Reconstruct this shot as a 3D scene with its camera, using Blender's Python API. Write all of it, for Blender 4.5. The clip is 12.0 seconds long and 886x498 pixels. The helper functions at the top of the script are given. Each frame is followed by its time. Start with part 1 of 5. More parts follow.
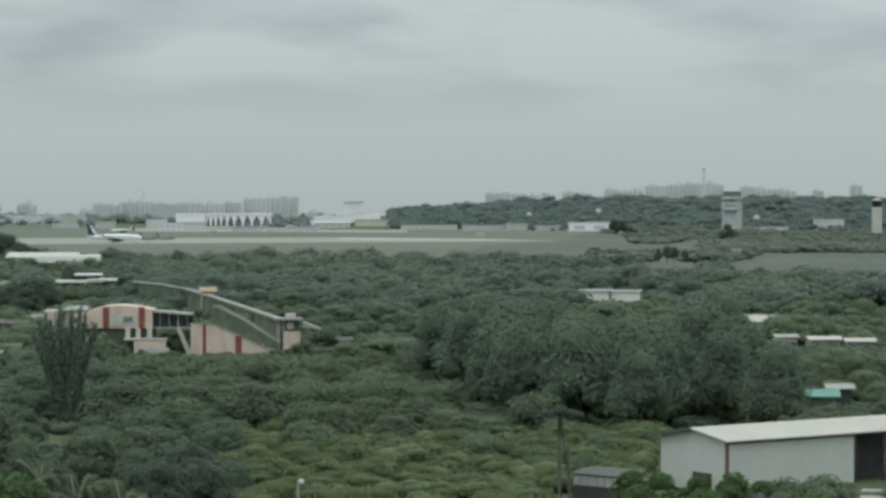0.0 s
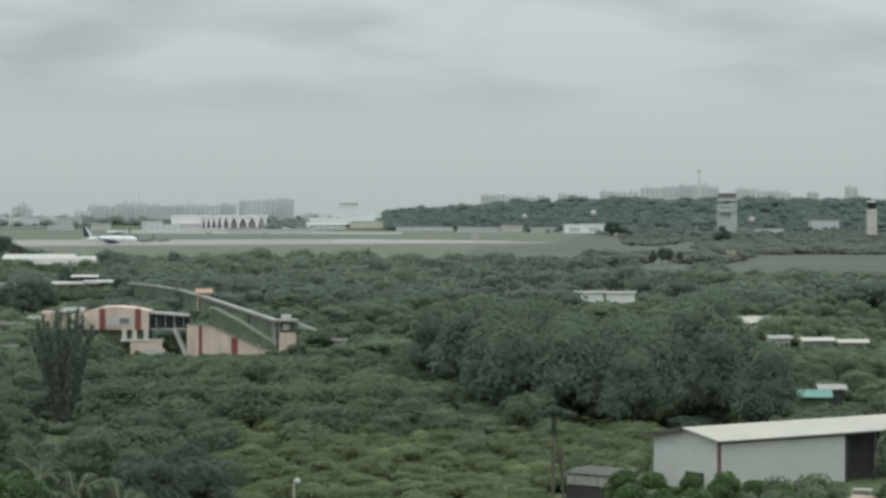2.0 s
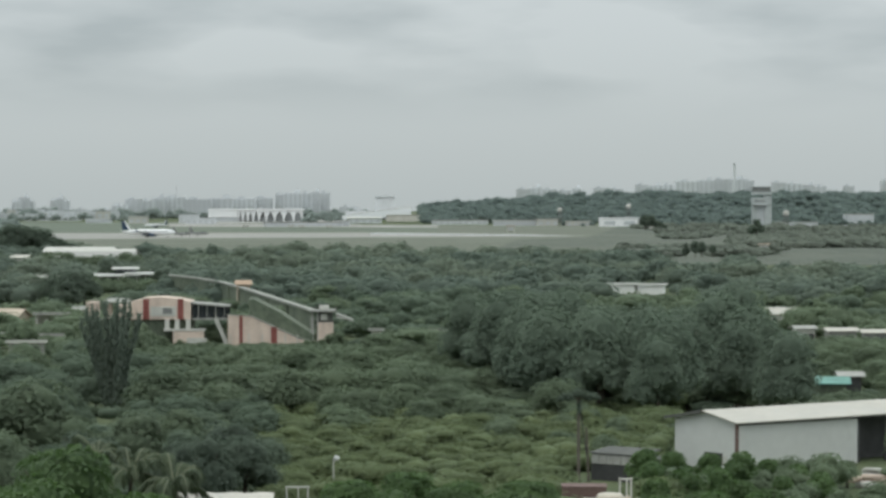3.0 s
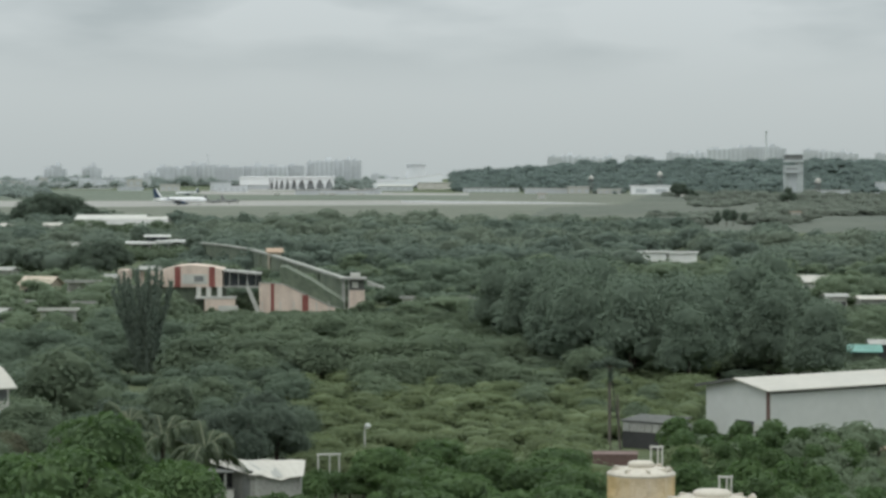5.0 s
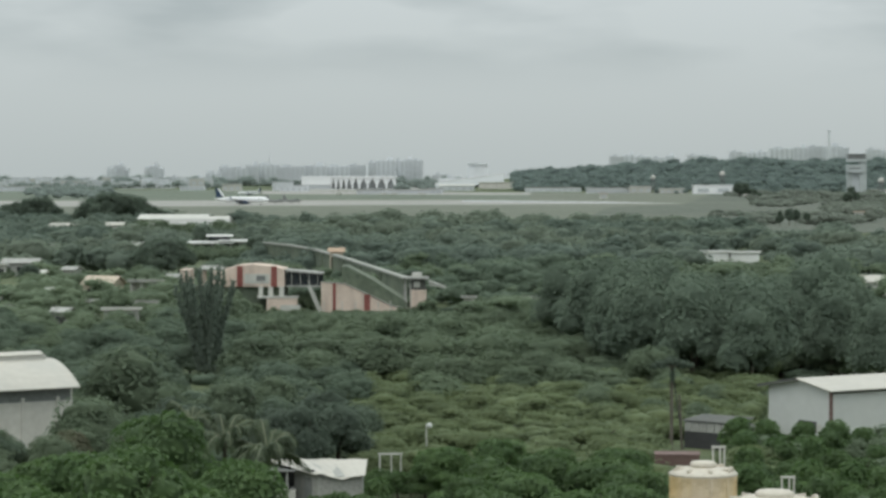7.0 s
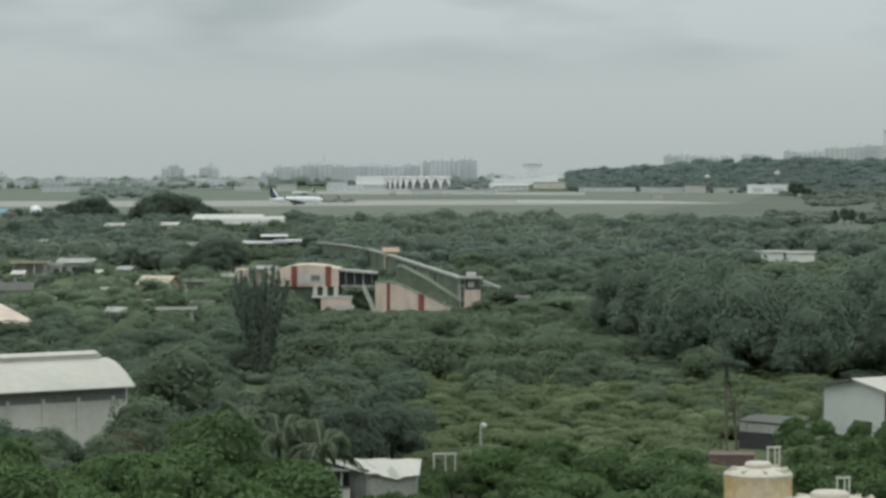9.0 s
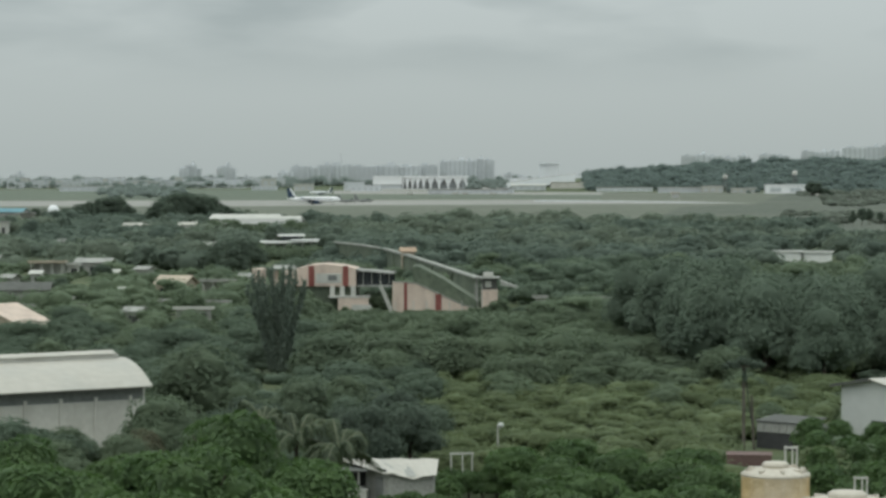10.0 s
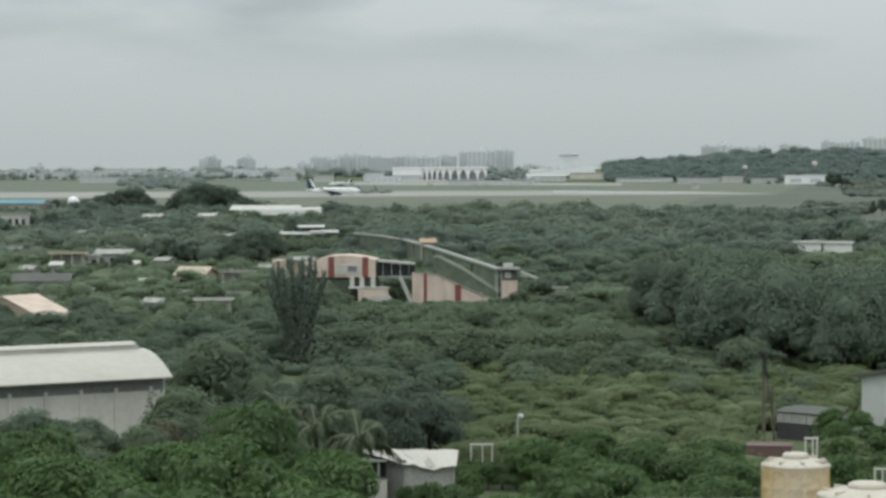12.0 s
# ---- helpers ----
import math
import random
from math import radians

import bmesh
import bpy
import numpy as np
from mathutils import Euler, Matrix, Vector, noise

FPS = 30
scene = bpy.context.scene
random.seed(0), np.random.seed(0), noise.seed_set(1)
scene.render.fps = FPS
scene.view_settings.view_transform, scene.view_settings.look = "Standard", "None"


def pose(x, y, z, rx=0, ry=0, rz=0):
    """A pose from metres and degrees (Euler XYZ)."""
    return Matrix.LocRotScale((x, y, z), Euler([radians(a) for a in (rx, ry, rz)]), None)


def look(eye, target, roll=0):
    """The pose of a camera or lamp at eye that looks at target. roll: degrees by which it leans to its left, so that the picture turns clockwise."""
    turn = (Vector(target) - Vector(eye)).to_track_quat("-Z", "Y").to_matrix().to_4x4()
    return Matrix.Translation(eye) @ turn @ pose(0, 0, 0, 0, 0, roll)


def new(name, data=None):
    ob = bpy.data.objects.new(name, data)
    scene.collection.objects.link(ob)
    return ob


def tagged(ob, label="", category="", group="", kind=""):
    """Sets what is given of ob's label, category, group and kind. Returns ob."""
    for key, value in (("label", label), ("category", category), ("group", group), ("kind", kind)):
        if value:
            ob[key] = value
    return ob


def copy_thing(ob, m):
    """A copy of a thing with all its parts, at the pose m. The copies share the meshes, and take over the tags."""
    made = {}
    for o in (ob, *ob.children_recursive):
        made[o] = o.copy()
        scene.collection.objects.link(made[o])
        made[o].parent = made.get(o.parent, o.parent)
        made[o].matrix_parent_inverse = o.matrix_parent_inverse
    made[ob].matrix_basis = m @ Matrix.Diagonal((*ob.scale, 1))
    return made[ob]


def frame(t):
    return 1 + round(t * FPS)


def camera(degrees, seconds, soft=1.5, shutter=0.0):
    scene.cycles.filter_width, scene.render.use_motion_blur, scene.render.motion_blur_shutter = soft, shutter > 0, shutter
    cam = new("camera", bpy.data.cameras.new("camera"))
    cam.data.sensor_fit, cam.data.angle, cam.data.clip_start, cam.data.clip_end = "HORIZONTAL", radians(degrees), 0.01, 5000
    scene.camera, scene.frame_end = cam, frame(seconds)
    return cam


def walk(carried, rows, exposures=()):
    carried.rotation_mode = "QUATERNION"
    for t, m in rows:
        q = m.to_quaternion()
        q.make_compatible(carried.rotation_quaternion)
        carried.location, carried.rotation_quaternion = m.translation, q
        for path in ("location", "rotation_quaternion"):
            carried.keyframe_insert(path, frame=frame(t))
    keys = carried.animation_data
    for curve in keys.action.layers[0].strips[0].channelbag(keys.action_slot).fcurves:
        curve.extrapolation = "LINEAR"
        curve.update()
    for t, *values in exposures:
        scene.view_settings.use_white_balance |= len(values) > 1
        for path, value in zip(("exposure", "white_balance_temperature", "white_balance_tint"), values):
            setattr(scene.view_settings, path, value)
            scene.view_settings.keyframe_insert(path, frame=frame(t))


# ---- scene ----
# Camera: a long lens on a high balcony, panning over scrub, a village and an airfield.
cam = camera(20.0, 12.0, soft=3.0)
walk(cam, [
    (0.0, pose(0, 14.0, 25, 89.045, 0, -1.810) @ pose(0, 0, 0, 0, 0, 0.001)),
    (0.5, pose(0, 14.0, 25, 88.985, 0, -0.973) @ pose(0, 0, 0, 0, 0, 0.001)),
    (1.0, pose(0, 14.0, 25, 89.047, 0, -0.929) @ pose(0, 0, 0, 0, 0, 0.001)),
    (1.5, pose(0, 14.0, 25, 89.061, 0, -1.840) @ pose(0, 0, 0, 0, 0, 0.001)),
    (2.0, pose(0, 12.0, 25, 89.087, 0, -1.915) @ pose(0, 0, 0, 0, 0, 0.001)),
    (2.5, pose(0, 0.0, 25, 89.109, 0, -1.728) @ pose(0, 0, 0, 0, 0, 0.040)),
    (3.0, pose(0, 0.0, 25, 88.938, 0, -1.097) @ pose(0, 0, 0, 0, 0, 0.011)),
    (3.2, pose(0, 0.0, 25, 88.746, 0, -0.993) @ pose(0, 0, 0, 0, 0, 0.01)),
    (4.8, pose(0, 0.0, 25, 88.359, 0, -0.537) @ pose(0, 0, 0, 0, 0, 0.0)),
    (5.0, pose(0, 0.0, 25, 88.204, 0, -0.386) @ pose(0, 0, 0, 0, 0, 0.005)),
    (5.5, pose(0, 0.0, 25, 88.158, 0, -0.001) @ pose(0, 0, 0, 0, 0, -0.002)),
    (6.0, pose(0, 0.0, 25, 88.174, 0, 0.033) @ pose(0, 0, 0, 0, 0, -0.018)),
    (6.5, pose(0, 0.0, 25, 88.176, 0, 1.085) @ pose(0, 0, 0, 0, 0, -0.027)),
    (6.7, pose(0, 0.0, 25, 88.197, 0, 1.133) @ pose(0, 0, 0, 0, 0, -0.03)),
    (8.3, pose(0, 0.0, 25, 88.164, 0, -0.094) @ pose(0, 0, 0, 0, 0, 0.004)),
    (8.5, pose(0, 0.0, 25, 88.153, 0, 1.360) @ pose(0, 0, 0, 0, 0, -0.043)),
    (9.0, pose(0, 0.0, 25, 88.194, 0, 2.255) @ pose(0, 0, 0, 0, 0, -0.077)),
    (9.5, pose(0, 0.0, 25, 88.192, 0, 2.267) @ pose(0, 0, 0, 0, 0, -0.038)),
    (10.0, pose(0, 0.0, 25, 88.191, 0, 2.647) @ pose(0, 0, 0, 0, 0, -0.066)),
    (10.5, pose(0, 0.0, 25, 88.194, 0, 2.991) @ pose(0, 0, 0, 0, 0, -0.122)),
    (11.0, pose(0, 0.0, 25, 88.195, 0, 3.008) @ pose(0, 0, 0, 0, 0, -0.148)),
    (11.5, pose(0, 0.0, 25, 88.182, 0, 3.092) @ pose(0, 0, 0, 0, 0, -0.129)),
    (12.0, pose(0, 0.0, 25, 87.985, 0, 3.097) @ pose(0, 0, 0, 0, 0, -0.130)),
], exposures=[
    (0.0, -0.13, 6380, 6.5), (0.5, -0.19, 6450, 8), (1.0, -0.21, 6500, 8), (1.5, -0.20, 6500, 8), (2.0, -0.02, 6500, 9), (2.5, -0.19, 6500, 9), (3.0, 0.02, 6500, 10),
    (5.0, 0.05, 6500, 10), (6.5, 0.06, 6500, 10), (8.3, -0.19, 6560, 6), (8.5, -0.23, 6560, 6), (9.0, -0.07, 6520, 8), (9.5, -0.12, 6500, 7), (10.0, -0.14, 6520, 6.5), (10.5, -0.16, 6530, 6),
    (11.0, 0.03, 6500, 10), (12.0, 0.03, 6500, 10)])

# World: an even overcast sky with soft darker cloud.
world = bpy.data.worlds.new("overcast_sky")
scene.world = world
world.use_nodes = True
wn, wl = world.node_tree.nodes, world.node_tree.links
wn.clear()
w_out = wn.new("ShaderNodeOutputWorld")
w_sky = wn.new("ShaderNodeTexSky")
w_sky.sky_type, w_sky.sun_disc = "NISHITA", False
w_sky.sun_elevation, w_sky.sun_rotation = radians(58), radians(200)
w_co = wn.new("ShaderNodeTexCoord")
w_map = wn.new("ShaderNodeMapping")
w_map.inputs["Scale"].default_value = (5.0, 5.0, 19.0)
w_map.inputs["Location"].default_value = (1.7, 0.4, 0.12)
w_noise = wn.new("ShaderNodeTexNoise")
w_noise.inputs["Scale"].default_value = 2.1
w_noise.inputs["Detail"].default_value = 4.5
w_noise.inputs["Roughness"].default_value = 0.45
w_ramp = wn.new("ShaderNodeValToRGB")
w_ramp.color_ramp.elements[0].position, w_ramp.color_ramp.elements[0].color = 0.36, (0.73, 0.755, 0.765, 1)
w_ramp.color_ramp.elements[1].position, w_ramp.color_ramp.elements[1].color = 0.58, (1, 1, 1, 1)
w_sep = wn.new("ShaderNodeSeparateXYZ")
w_high = wn.new("ShaderNodeValToRGB")
w_high.color_ramp.elements[0].position, w_high.color_ramp.elements[0].color = 0.0, (0.515, 0.572, 0.576, 1)
w_high.color_ramp.elements[1].position, w_high.color_ramp.elements[1].color = 1.0, (1.76, 1.90, 1.89, 1)
w_mid = w_high.color_ramp.elements.new(0.07)
w_mid.color = (0.627, 0.684, 0.696, 1)
w_mul = wn.new("ShaderNodeMixRGB")
w_mul.blend_type, w_mul.inputs[0].default_value = "MULTIPLY", 1.0
w_cloud = wn.new("ShaderNodeBackground")
w_cloud.inputs["Strength"].default_value = 0.95
w_clear = wn.new("ShaderNodeBackground")
w_clear.inputs["Strength"].default_value = 0.06
w_mix = wn.new("ShaderNodeMixShader")
w_mix.inputs[0].default_value = 0.92
wl.new(w_co.outputs["Generated"], w_map.inputs["Vector"])
wl.new(w_map.outputs["Vector"], w_noise.inputs["Vector"])
wl.new(w_noise.outputs["Fac"], w_ramp.inputs["Fac"])
wl.new(w_co.outputs["Generated"], w_sep.inputs["Vector"])
wl.new(w_sep.outputs["Z"], w_high.inputs["Fac"])
wl.new(w_high.outputs["Color"], w_mul.inputs[1])
w_veil = wn.new("ShaderNodeMapRange")
w_veil.interpolation_type = "SMOOTHSTEP"
w_veil.inputs["From Min"].default_value, w_veil.inputs["From Max"].default_value = 0.026, 0.066
w_soft = wn.new("ShaderNodeMixRGB")
w_soft.inputs[1].default_value = (0.97, 0.97, 0.97, 1)
wl.new(w_sep.outputs["Z"], w_veil.inputs["Value"])
wl.new(w_veil.outputs[0], w_soft.inputs[0])
wl.new(w_ramp.outputs["Color"], w_soft.inputs[2])
wl.new(w_soft.outputs["Color"], w_mul.inputs[2])
wl.new(w_mul.outputs["Color"], w_cloud.inputs["Color"])
wl.new(w_sky.outputs["Color"], w_clear.inputs["Color"])
wl.new(w_clear.outputs["Background"], w_mix.inputs[1])
wl.new(w_cloud.outputs["Background"], w_mix.inputs[2])
wl.new(w_mix.outputs["Shader"], w_out.inputs["Surface"])

sun = new("sun", bpy.data.lights.new("sun", "SUN"))
sun.data.energy, sun.data.angle, sun.data.color = 0.6, radians(40), (1.0, 0.97, 0.92)
sun.matrix_world = look((-30, -80, 140), (0, 0, 0))
scene.view_settings.exposure = 0.0


# ---- materials ----
def surface(name, low, high, scale=1.0, rough=0.85, metal=0.0, fine=8.0, bump=0.2, by_object=0.0, by_island=0.0, stain=None, stain_amount=0.3, thin=0.0):
    """Two-scale mottled colour with fine relief; by_object and by_island shift the value from piece to piece."""
    m = bpy.data.materials.new(name)
    m.use_nodes = True
    n, l = m.node_tree.nodes, m.node_tree.links
    b = n["Principled BSDF"]
    b.inputs["Roughness"].default_value, b.inputs["Metallic"].default_value = rough, metal
    geo = n.new("ShaderNodeNewGeometry")
    big, small = n.new("ShaderNodeTexNoise"), n.new("ShaderNodeTexNoise")
    big.inputs["Scale"].default_value, big.inputs["Detail"].default_value = scale, 4
    small.inputs["Scale"].default_value, small.inputs["Detail"].default_value = scale * fine, 3
    l.new(geo.outputs["Position"], big.inputs["Vector"])
    l.new(geo.outputs["Position"], small.inputs["Vector"])
    add = n.new("ShaderNodeMath")
    add.operation = "MULTIPLY_ADD"
    add.inputs[1].default_value = 0.45
    l.new(small.outputs["Fac"], add.inputs[0])
    half = n.new("ShaderNodeMath")
    half.operation = "MULTIPLY"
    half.inputs[1].default_value = 0.55
    l.new(big.outputs["Fac"], half.inputs[0])
    l.new(half.outputs[0], add.inputs[2])
    ramp = n.new("ShaderNodeValToRGB")
    ramp.color_ramp.elements[0].position, ramp.color_ramp.elements[0].color = 0.36, (*low, 1)
    ramp.color_ramp.elements[1].position, ramp.color_ramp.elements[1].color = 0.64, (*high, 1)
    l.new(add.outputs[0], ramp.inputs["Fac"])
    colour = ramp.outputs["Color"]
    if stain:
        st = n.new("ShaderNodeTexNoise")
        st.inputs["Scale"].default_value, st.inputs["Detail"].default_value = scale * 0.6, 5
        stretch = n.new("ShaderNodeMapping")
        stretch.inputs["Scale"].default_value = (3.0, 3.0, 0.5)
        l.new(geo.outputs["Position"], stretch.inputs["Vector"])
        l.new(stretch.outputs["Vector"], st.inputs["Vector"])
        cut = n.new("ShaderNodeMapRange")
        cut.inputs["From Min"].default_value, cut.inputs["From Max"].default_value = 0.5, 0.7
        cut.inputs["To Max"].default_value = stain_amount
        l.new(st.outputs["Fac"], cut.inputs["Value"])
        mx = n.new("ShaderNodeMixRGB")
        mx.inputs[2].default_value = (*stain, 1)
        l.new(cut.outputs[0], mx.inputs[0])
        l.new(colour, mx.inputs[1])
        colour = mx.outputs["Color"]
    for amount, node, socket in ((by_object, "ShaderNodeObjectInfo", "Random"), (by_island, "ShaderNodeNewGeometry", "Random Per Island")):
        if amount:
            src = n.new(node)
            rng = n.new("ShaderNodeMapRange")
            rng.inputs["To Min"].default_value, rng.inputs["To Max"].default_value = 1 - amount, 1 + amount
            l.new(src.outputs[socket], rng.inputs["Value"])
            hsv = n.new("ShaderNodeHueSaturation")
            l.new(rng.outputs[0], hsv.inputs["Value"])
            l.new(colour, hsv.inputs["Color"])
            colour = hsv.outputs["Color"]
    l.new(colour, b.inputs["Base Color"])
    if bump:
        bp = n.new("ShaderNodeBump")
        bp.inputs["Strength"].default_value, bp.inputs["Distance"].default_value = bump, 0.3 / scale
        l.new(small.outputs["Fac"], bp.inputs["Height"])
        l.new(bp.outputs["Normal"], b.inputs["Normal"])
    if thin:
        b.inputs["Sheen Weight"].default_value, b.inputs["Sheen Roughness"].default_value = 0.25, 0.6
        b.inputs["Sheen Tint"].default_value = (0.78, 1.0, 0.70, 1)
        tr, mix = n.new("ShaderNodeBsdfTranslucent"), n.new("ShaderNodeMixShader")
        mix.inputs[0].default_value = thin
        l.new(colour, tr.inputs["Color"])
        l.new(b.outputs[0], mix.inputs[1])
        l.new(tr.outputs[0], mix.inputs[2])
        l.new(mix.outputs[0], n["Material Output"].inputs["Surface"])
    return m


GRASS = surface("grass_ground", (0.05, 0.075, 0.03), (0.11, 0.13, 0.06), 0.03, 0.95, fine=20)
AIRGRASS = surface("airfield_grass", (0.108, 0.122, 0.089), (0.144, 0.155, 0.119), 0.008, 0.95, fine=9)
INFIELD = surface("infield_grass", (0.101, 0.125, 0.092), (0.133, 0.157, 0.116), 0.008, 0.95, fine=12)
ROUGH = surface("rough_grass", (0.074, 0.089, 0.069), (0.122, 0.134, 0.102), 0.006, 0.95, fine=14)
TERMINAL_ROOF = surface("terminal_roof", (0.33, 0.345, 0.34), (0.385, 0.40, 0.395), 0.03, 0.8, bump=0)
TOWER = surface("tower_plaster", (0.40, 0.43, 0.425), (0.47, 0.50, 0.495), 0.05, 0.9, bump=0)
FROND = surface("palm_frond", (0.036, 0.056, 0.024), (0.070, 0.092, 0.042), 0.5, 0.6, fine=4, bump=0, by_object=0.2, by_island=0.15, thin=0.4)
RIB = surface("palm_rib", (0.093, 0.111, 0.060), (0.153, 0.170, 0.098), 1.0, 0.6, bump=0)
CONCRETE = surface("runway_concrete", (0.252, 0.252, 0.226), (0.311, 0.302, 0.275), 0.01, 0.8, fine=12, stain=(0.2, 0.2, 0.19), stain_amount=0.4)
# Runway reflection, put into a lighter base colour and low roughness.
RUNWAY_GLINT = surface("wet_runway", (0.36, 0.36, 0.34), (0.44, 0.44, 0.42), 0.02, 0.12, fine=9, bump=0.02)
SOIL = surface("bare_soil", (0.20, 0.17, 0.12), (0.33, 0.28, 0.21), 0.1, 0.95, fine=11)
BARK = surface("bark", (0.06, 0.05, 0.04), (0.12, 0.10, 0.08), 3.0, 0.9)
LEAF = surface("leaf_mid", (0.097, 0.132, 0.081), (0.137, 0.175, 0.106), 0.10, 0.85, fine=6, bump=0, by_object=0.14, by_island=0.08, thin=0.45)
LEAF_PALE = surface("leaf_pale", (0.125, 0.167, 0.101), (0.163, 0.208, 0.128), 0.10, 0.85, fine=6, bump=0, by_object=0.12, by_island=0.08, thin=0.45)
LEAF_DARK = surface("leaf_dark", (0.090, 0.127, 0.089), (0.126, 0.166, 0.115), 0.12, 0.85, fine=6, bump=0, by_object=0.12, by_island=0.08, thin=0.45)
LEAF_SHADE = surface("leaf_shade", (0.103, 0.140, 0.103), (0.140, 0.181, 0.132), 0.12, 0.85, fine=6, bump=0, by_object=0.10, by_island=0.08, thin=0.45)
LEAF_DEEP = surface("leaf_deep", (0.063, 0.087, 0.066), (0.093, 0.121, 0.089), 0.12, 0.85, fine=6, bump=0, by_object=0.1, by_island=0.08, thin=0.45)
LEAF_SCRUB = surface("leaf_scrub", (0.123, 0.159, 0.070), (0.163, 0.199, 0.090), 0.16, 0.85, fine=5, bump=0, by_object=0.12, by_island=0.08, thin=0.45)
LEAF_FRESH = surface("leaf_fresh", (0.055, 0.109, 0.029), (0.094, 0.158, 0.047), 0.3, 0.7, fine=4, bump=0, by_object=0.14, by_island=0.1, thin=0.45)
LEAF_BROWN = surface("leaf_russet", (0.074, 0.084, 0.043), (0.116, 0.098, 0.058), 0.6, 0.75, fine=4, bump=0, by_island=0.2, thin=0.3)
# Distance haze is mixed into the next two far foliage colours.
LEAF_FAR = surface("leaf_far_haze", (0.151, 0.196, 0.188), (0.180, 0.226, 0.219), 0.02, 0.9, fine=6, bump=0, by_island=0.05, thin=0.45)
LEAF_HAZE = surface("leaf_pale_haze", (0.259, 0.301, 0.285), (0.301, 0.345, 0.324), 0.02, 0.9, fine=6, bump=0, by_island=0.05, thin=0.45)
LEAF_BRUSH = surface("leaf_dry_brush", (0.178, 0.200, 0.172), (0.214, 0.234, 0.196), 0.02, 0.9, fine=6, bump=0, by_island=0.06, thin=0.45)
# Three greens greyed for the haze over the far woods.
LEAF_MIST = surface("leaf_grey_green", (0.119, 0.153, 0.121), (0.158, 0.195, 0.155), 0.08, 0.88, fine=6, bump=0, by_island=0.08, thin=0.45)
LEAF_OLIVE_HAZE = surface("leaf_olive_haze", (0.134, 0.164, 0.123), (0.171, 0.204, 0.154), 0.08, 0.88, fine=6, bump=0, by_island=0.08, thin=0.45)
LEAF_SLATE_HAZE = surface("leaf_slate_haze", (0.097, 0.130, 0.108), (0.132, 0.168, 0.137), 0.08, 0.88, fine=6, bump=0, by_island=0.08, thin=0.45)
WHITE_PAINT = surface("white_wall_paint", (0.72, 0.72, 0.69), (0.80, 0.80, 0.77), 0.3, 0.7, bump=0.03, stain=(0.55, 0.55, 0.52), stain_amount=0.3)
WHITE_SHEET = surface("white_sheet_metal", (0.526, 0.536, 0.517), (0.573, 0.583, 0.564), 0.15, 0.5, bump=0.02, stain=(0.44, 0.46, 0.45), stain_amount=0.25)
ROOF_PALE = surface("pale_metal_roof", (0.436, 0.414, 0.365), (0.504, 0.479, 0.423), 0.15, 0.55, bump=0.02, stain=(0.40, 0.40, 0.37), stain_amount=0.35)
DARK_STEEL = surface("dark_steel", (0.03, 0.03, 0.032), (0.06, 0.06, 0.06), 1.0, 0.6)
RUST = surface("rust_red_paint", (0.117, 0.071, 0.062), (0.180, 0.115, 0.102), 0.8, 0.75)
PINK = surface("pink_plaster", (0.560, 0.451, 0.378), (0.694, 0.572, 0.486), 0.35, 0.9, stain=(0.42, 0.33, 0.28), stain_amount=0.45)
RED_BAND = surface("red_band_paint", (0.20, 0.062, 0.052), (0.27, 0.095, 0.08), 0.5, 0.85)
CEMENT = surface("grey_cement", (0.28, 0.28, 0.26), (0.40, 0.40, 0.37), 0.5, 0.9, stain=(0.15, 0.15, 0.14), stain_amount=0.5)
TAN = surface("tan_plaster", (0.42, 0.355, 0.28), (0.53, 0.45, 0.36), 0.4, 0.9, stain=(0.3, 0.24, 0.18))
WHITEWASH = surface("warm_whitewash", (0.552, 0.532, 0.486), (0.644, 0.623, 0.576), 0.25, 0.9, bump=0.05, stain=(0.42, 0.40, 0.36), stain_amount=0.45)
LIME = surface("limewash", (0.45, 0.445, 0.41), (0.56, 0.555, 0.51), 0.2, 0.9, bump=0.05, stain=(0.36, 0.35, 0.32), stain_amount=0.4)
# Haze is painted into both town colours: lifted, with little contrast.
TOWN = surface("town_plaster_haze", (0.538, 0.560, 0.576), (0.616, 0.638, 0.655), 0.02, 0.95, by_object=0.12, bump=0)
TOWN_DARK = surface("town_dark_haze", (0.471, 0.494, 0.505), (0.517, 0.540, 0.551), 0.05, 0.6, bump=0)
GLASS_DARK = surface("dark_window", (0.02, 0.024, 0.026), (0.04, 0.045, 0.05), 0.5, 0.2, bump=0)
GREEN_WALL = surface("mossy_wall", (0.094, 0.119, 0.084), (0.156, 0.181, 0.128), 0.15, 0.9, stain=(0.03, 0.035, 0.03))
COPING = surface("weathered_coping", (0.28, 0.285, 0.255), (0.39, 0.395, 0.355), 0.2, 0.9, stain=(0.16, 0.165, 0.145))
BLUE_ROOF = surface("blue_roof", (0.060, 0.200, 0.255), (0.100, 0.275, 0.323), 0.2, 0.5)
TEAL_ROOF = surface("teal_roof", (0.11, 0.26, 0.22), (0.15, 0.33, 0.28), 0.4, 0.5, stain=(0.20, 0.26, 0.24), stain_amount=0.5)
TILE_ROOF = surface("clay_tile_roof", (0.34, 0.24, 0.17), (0.46, 0.34, 0.25), 0.6, 0.9)
TANK_YELLOW = surface("ochre_plastic", (0.47, 0.33, 0.155), (0.58, 0.44, 0.24), 0.7, 0.55, stain=(0.58, 0.50, 0.40), stain_amount=0.75)
TANK_CREAM = surface("cream_plastic", (0.50, 0.455, 0.38), (0.58, 0.53, 0.45), 0.9, 0.5, stain=(0.45, 0.40, 0.32), stain_amount=0.5)
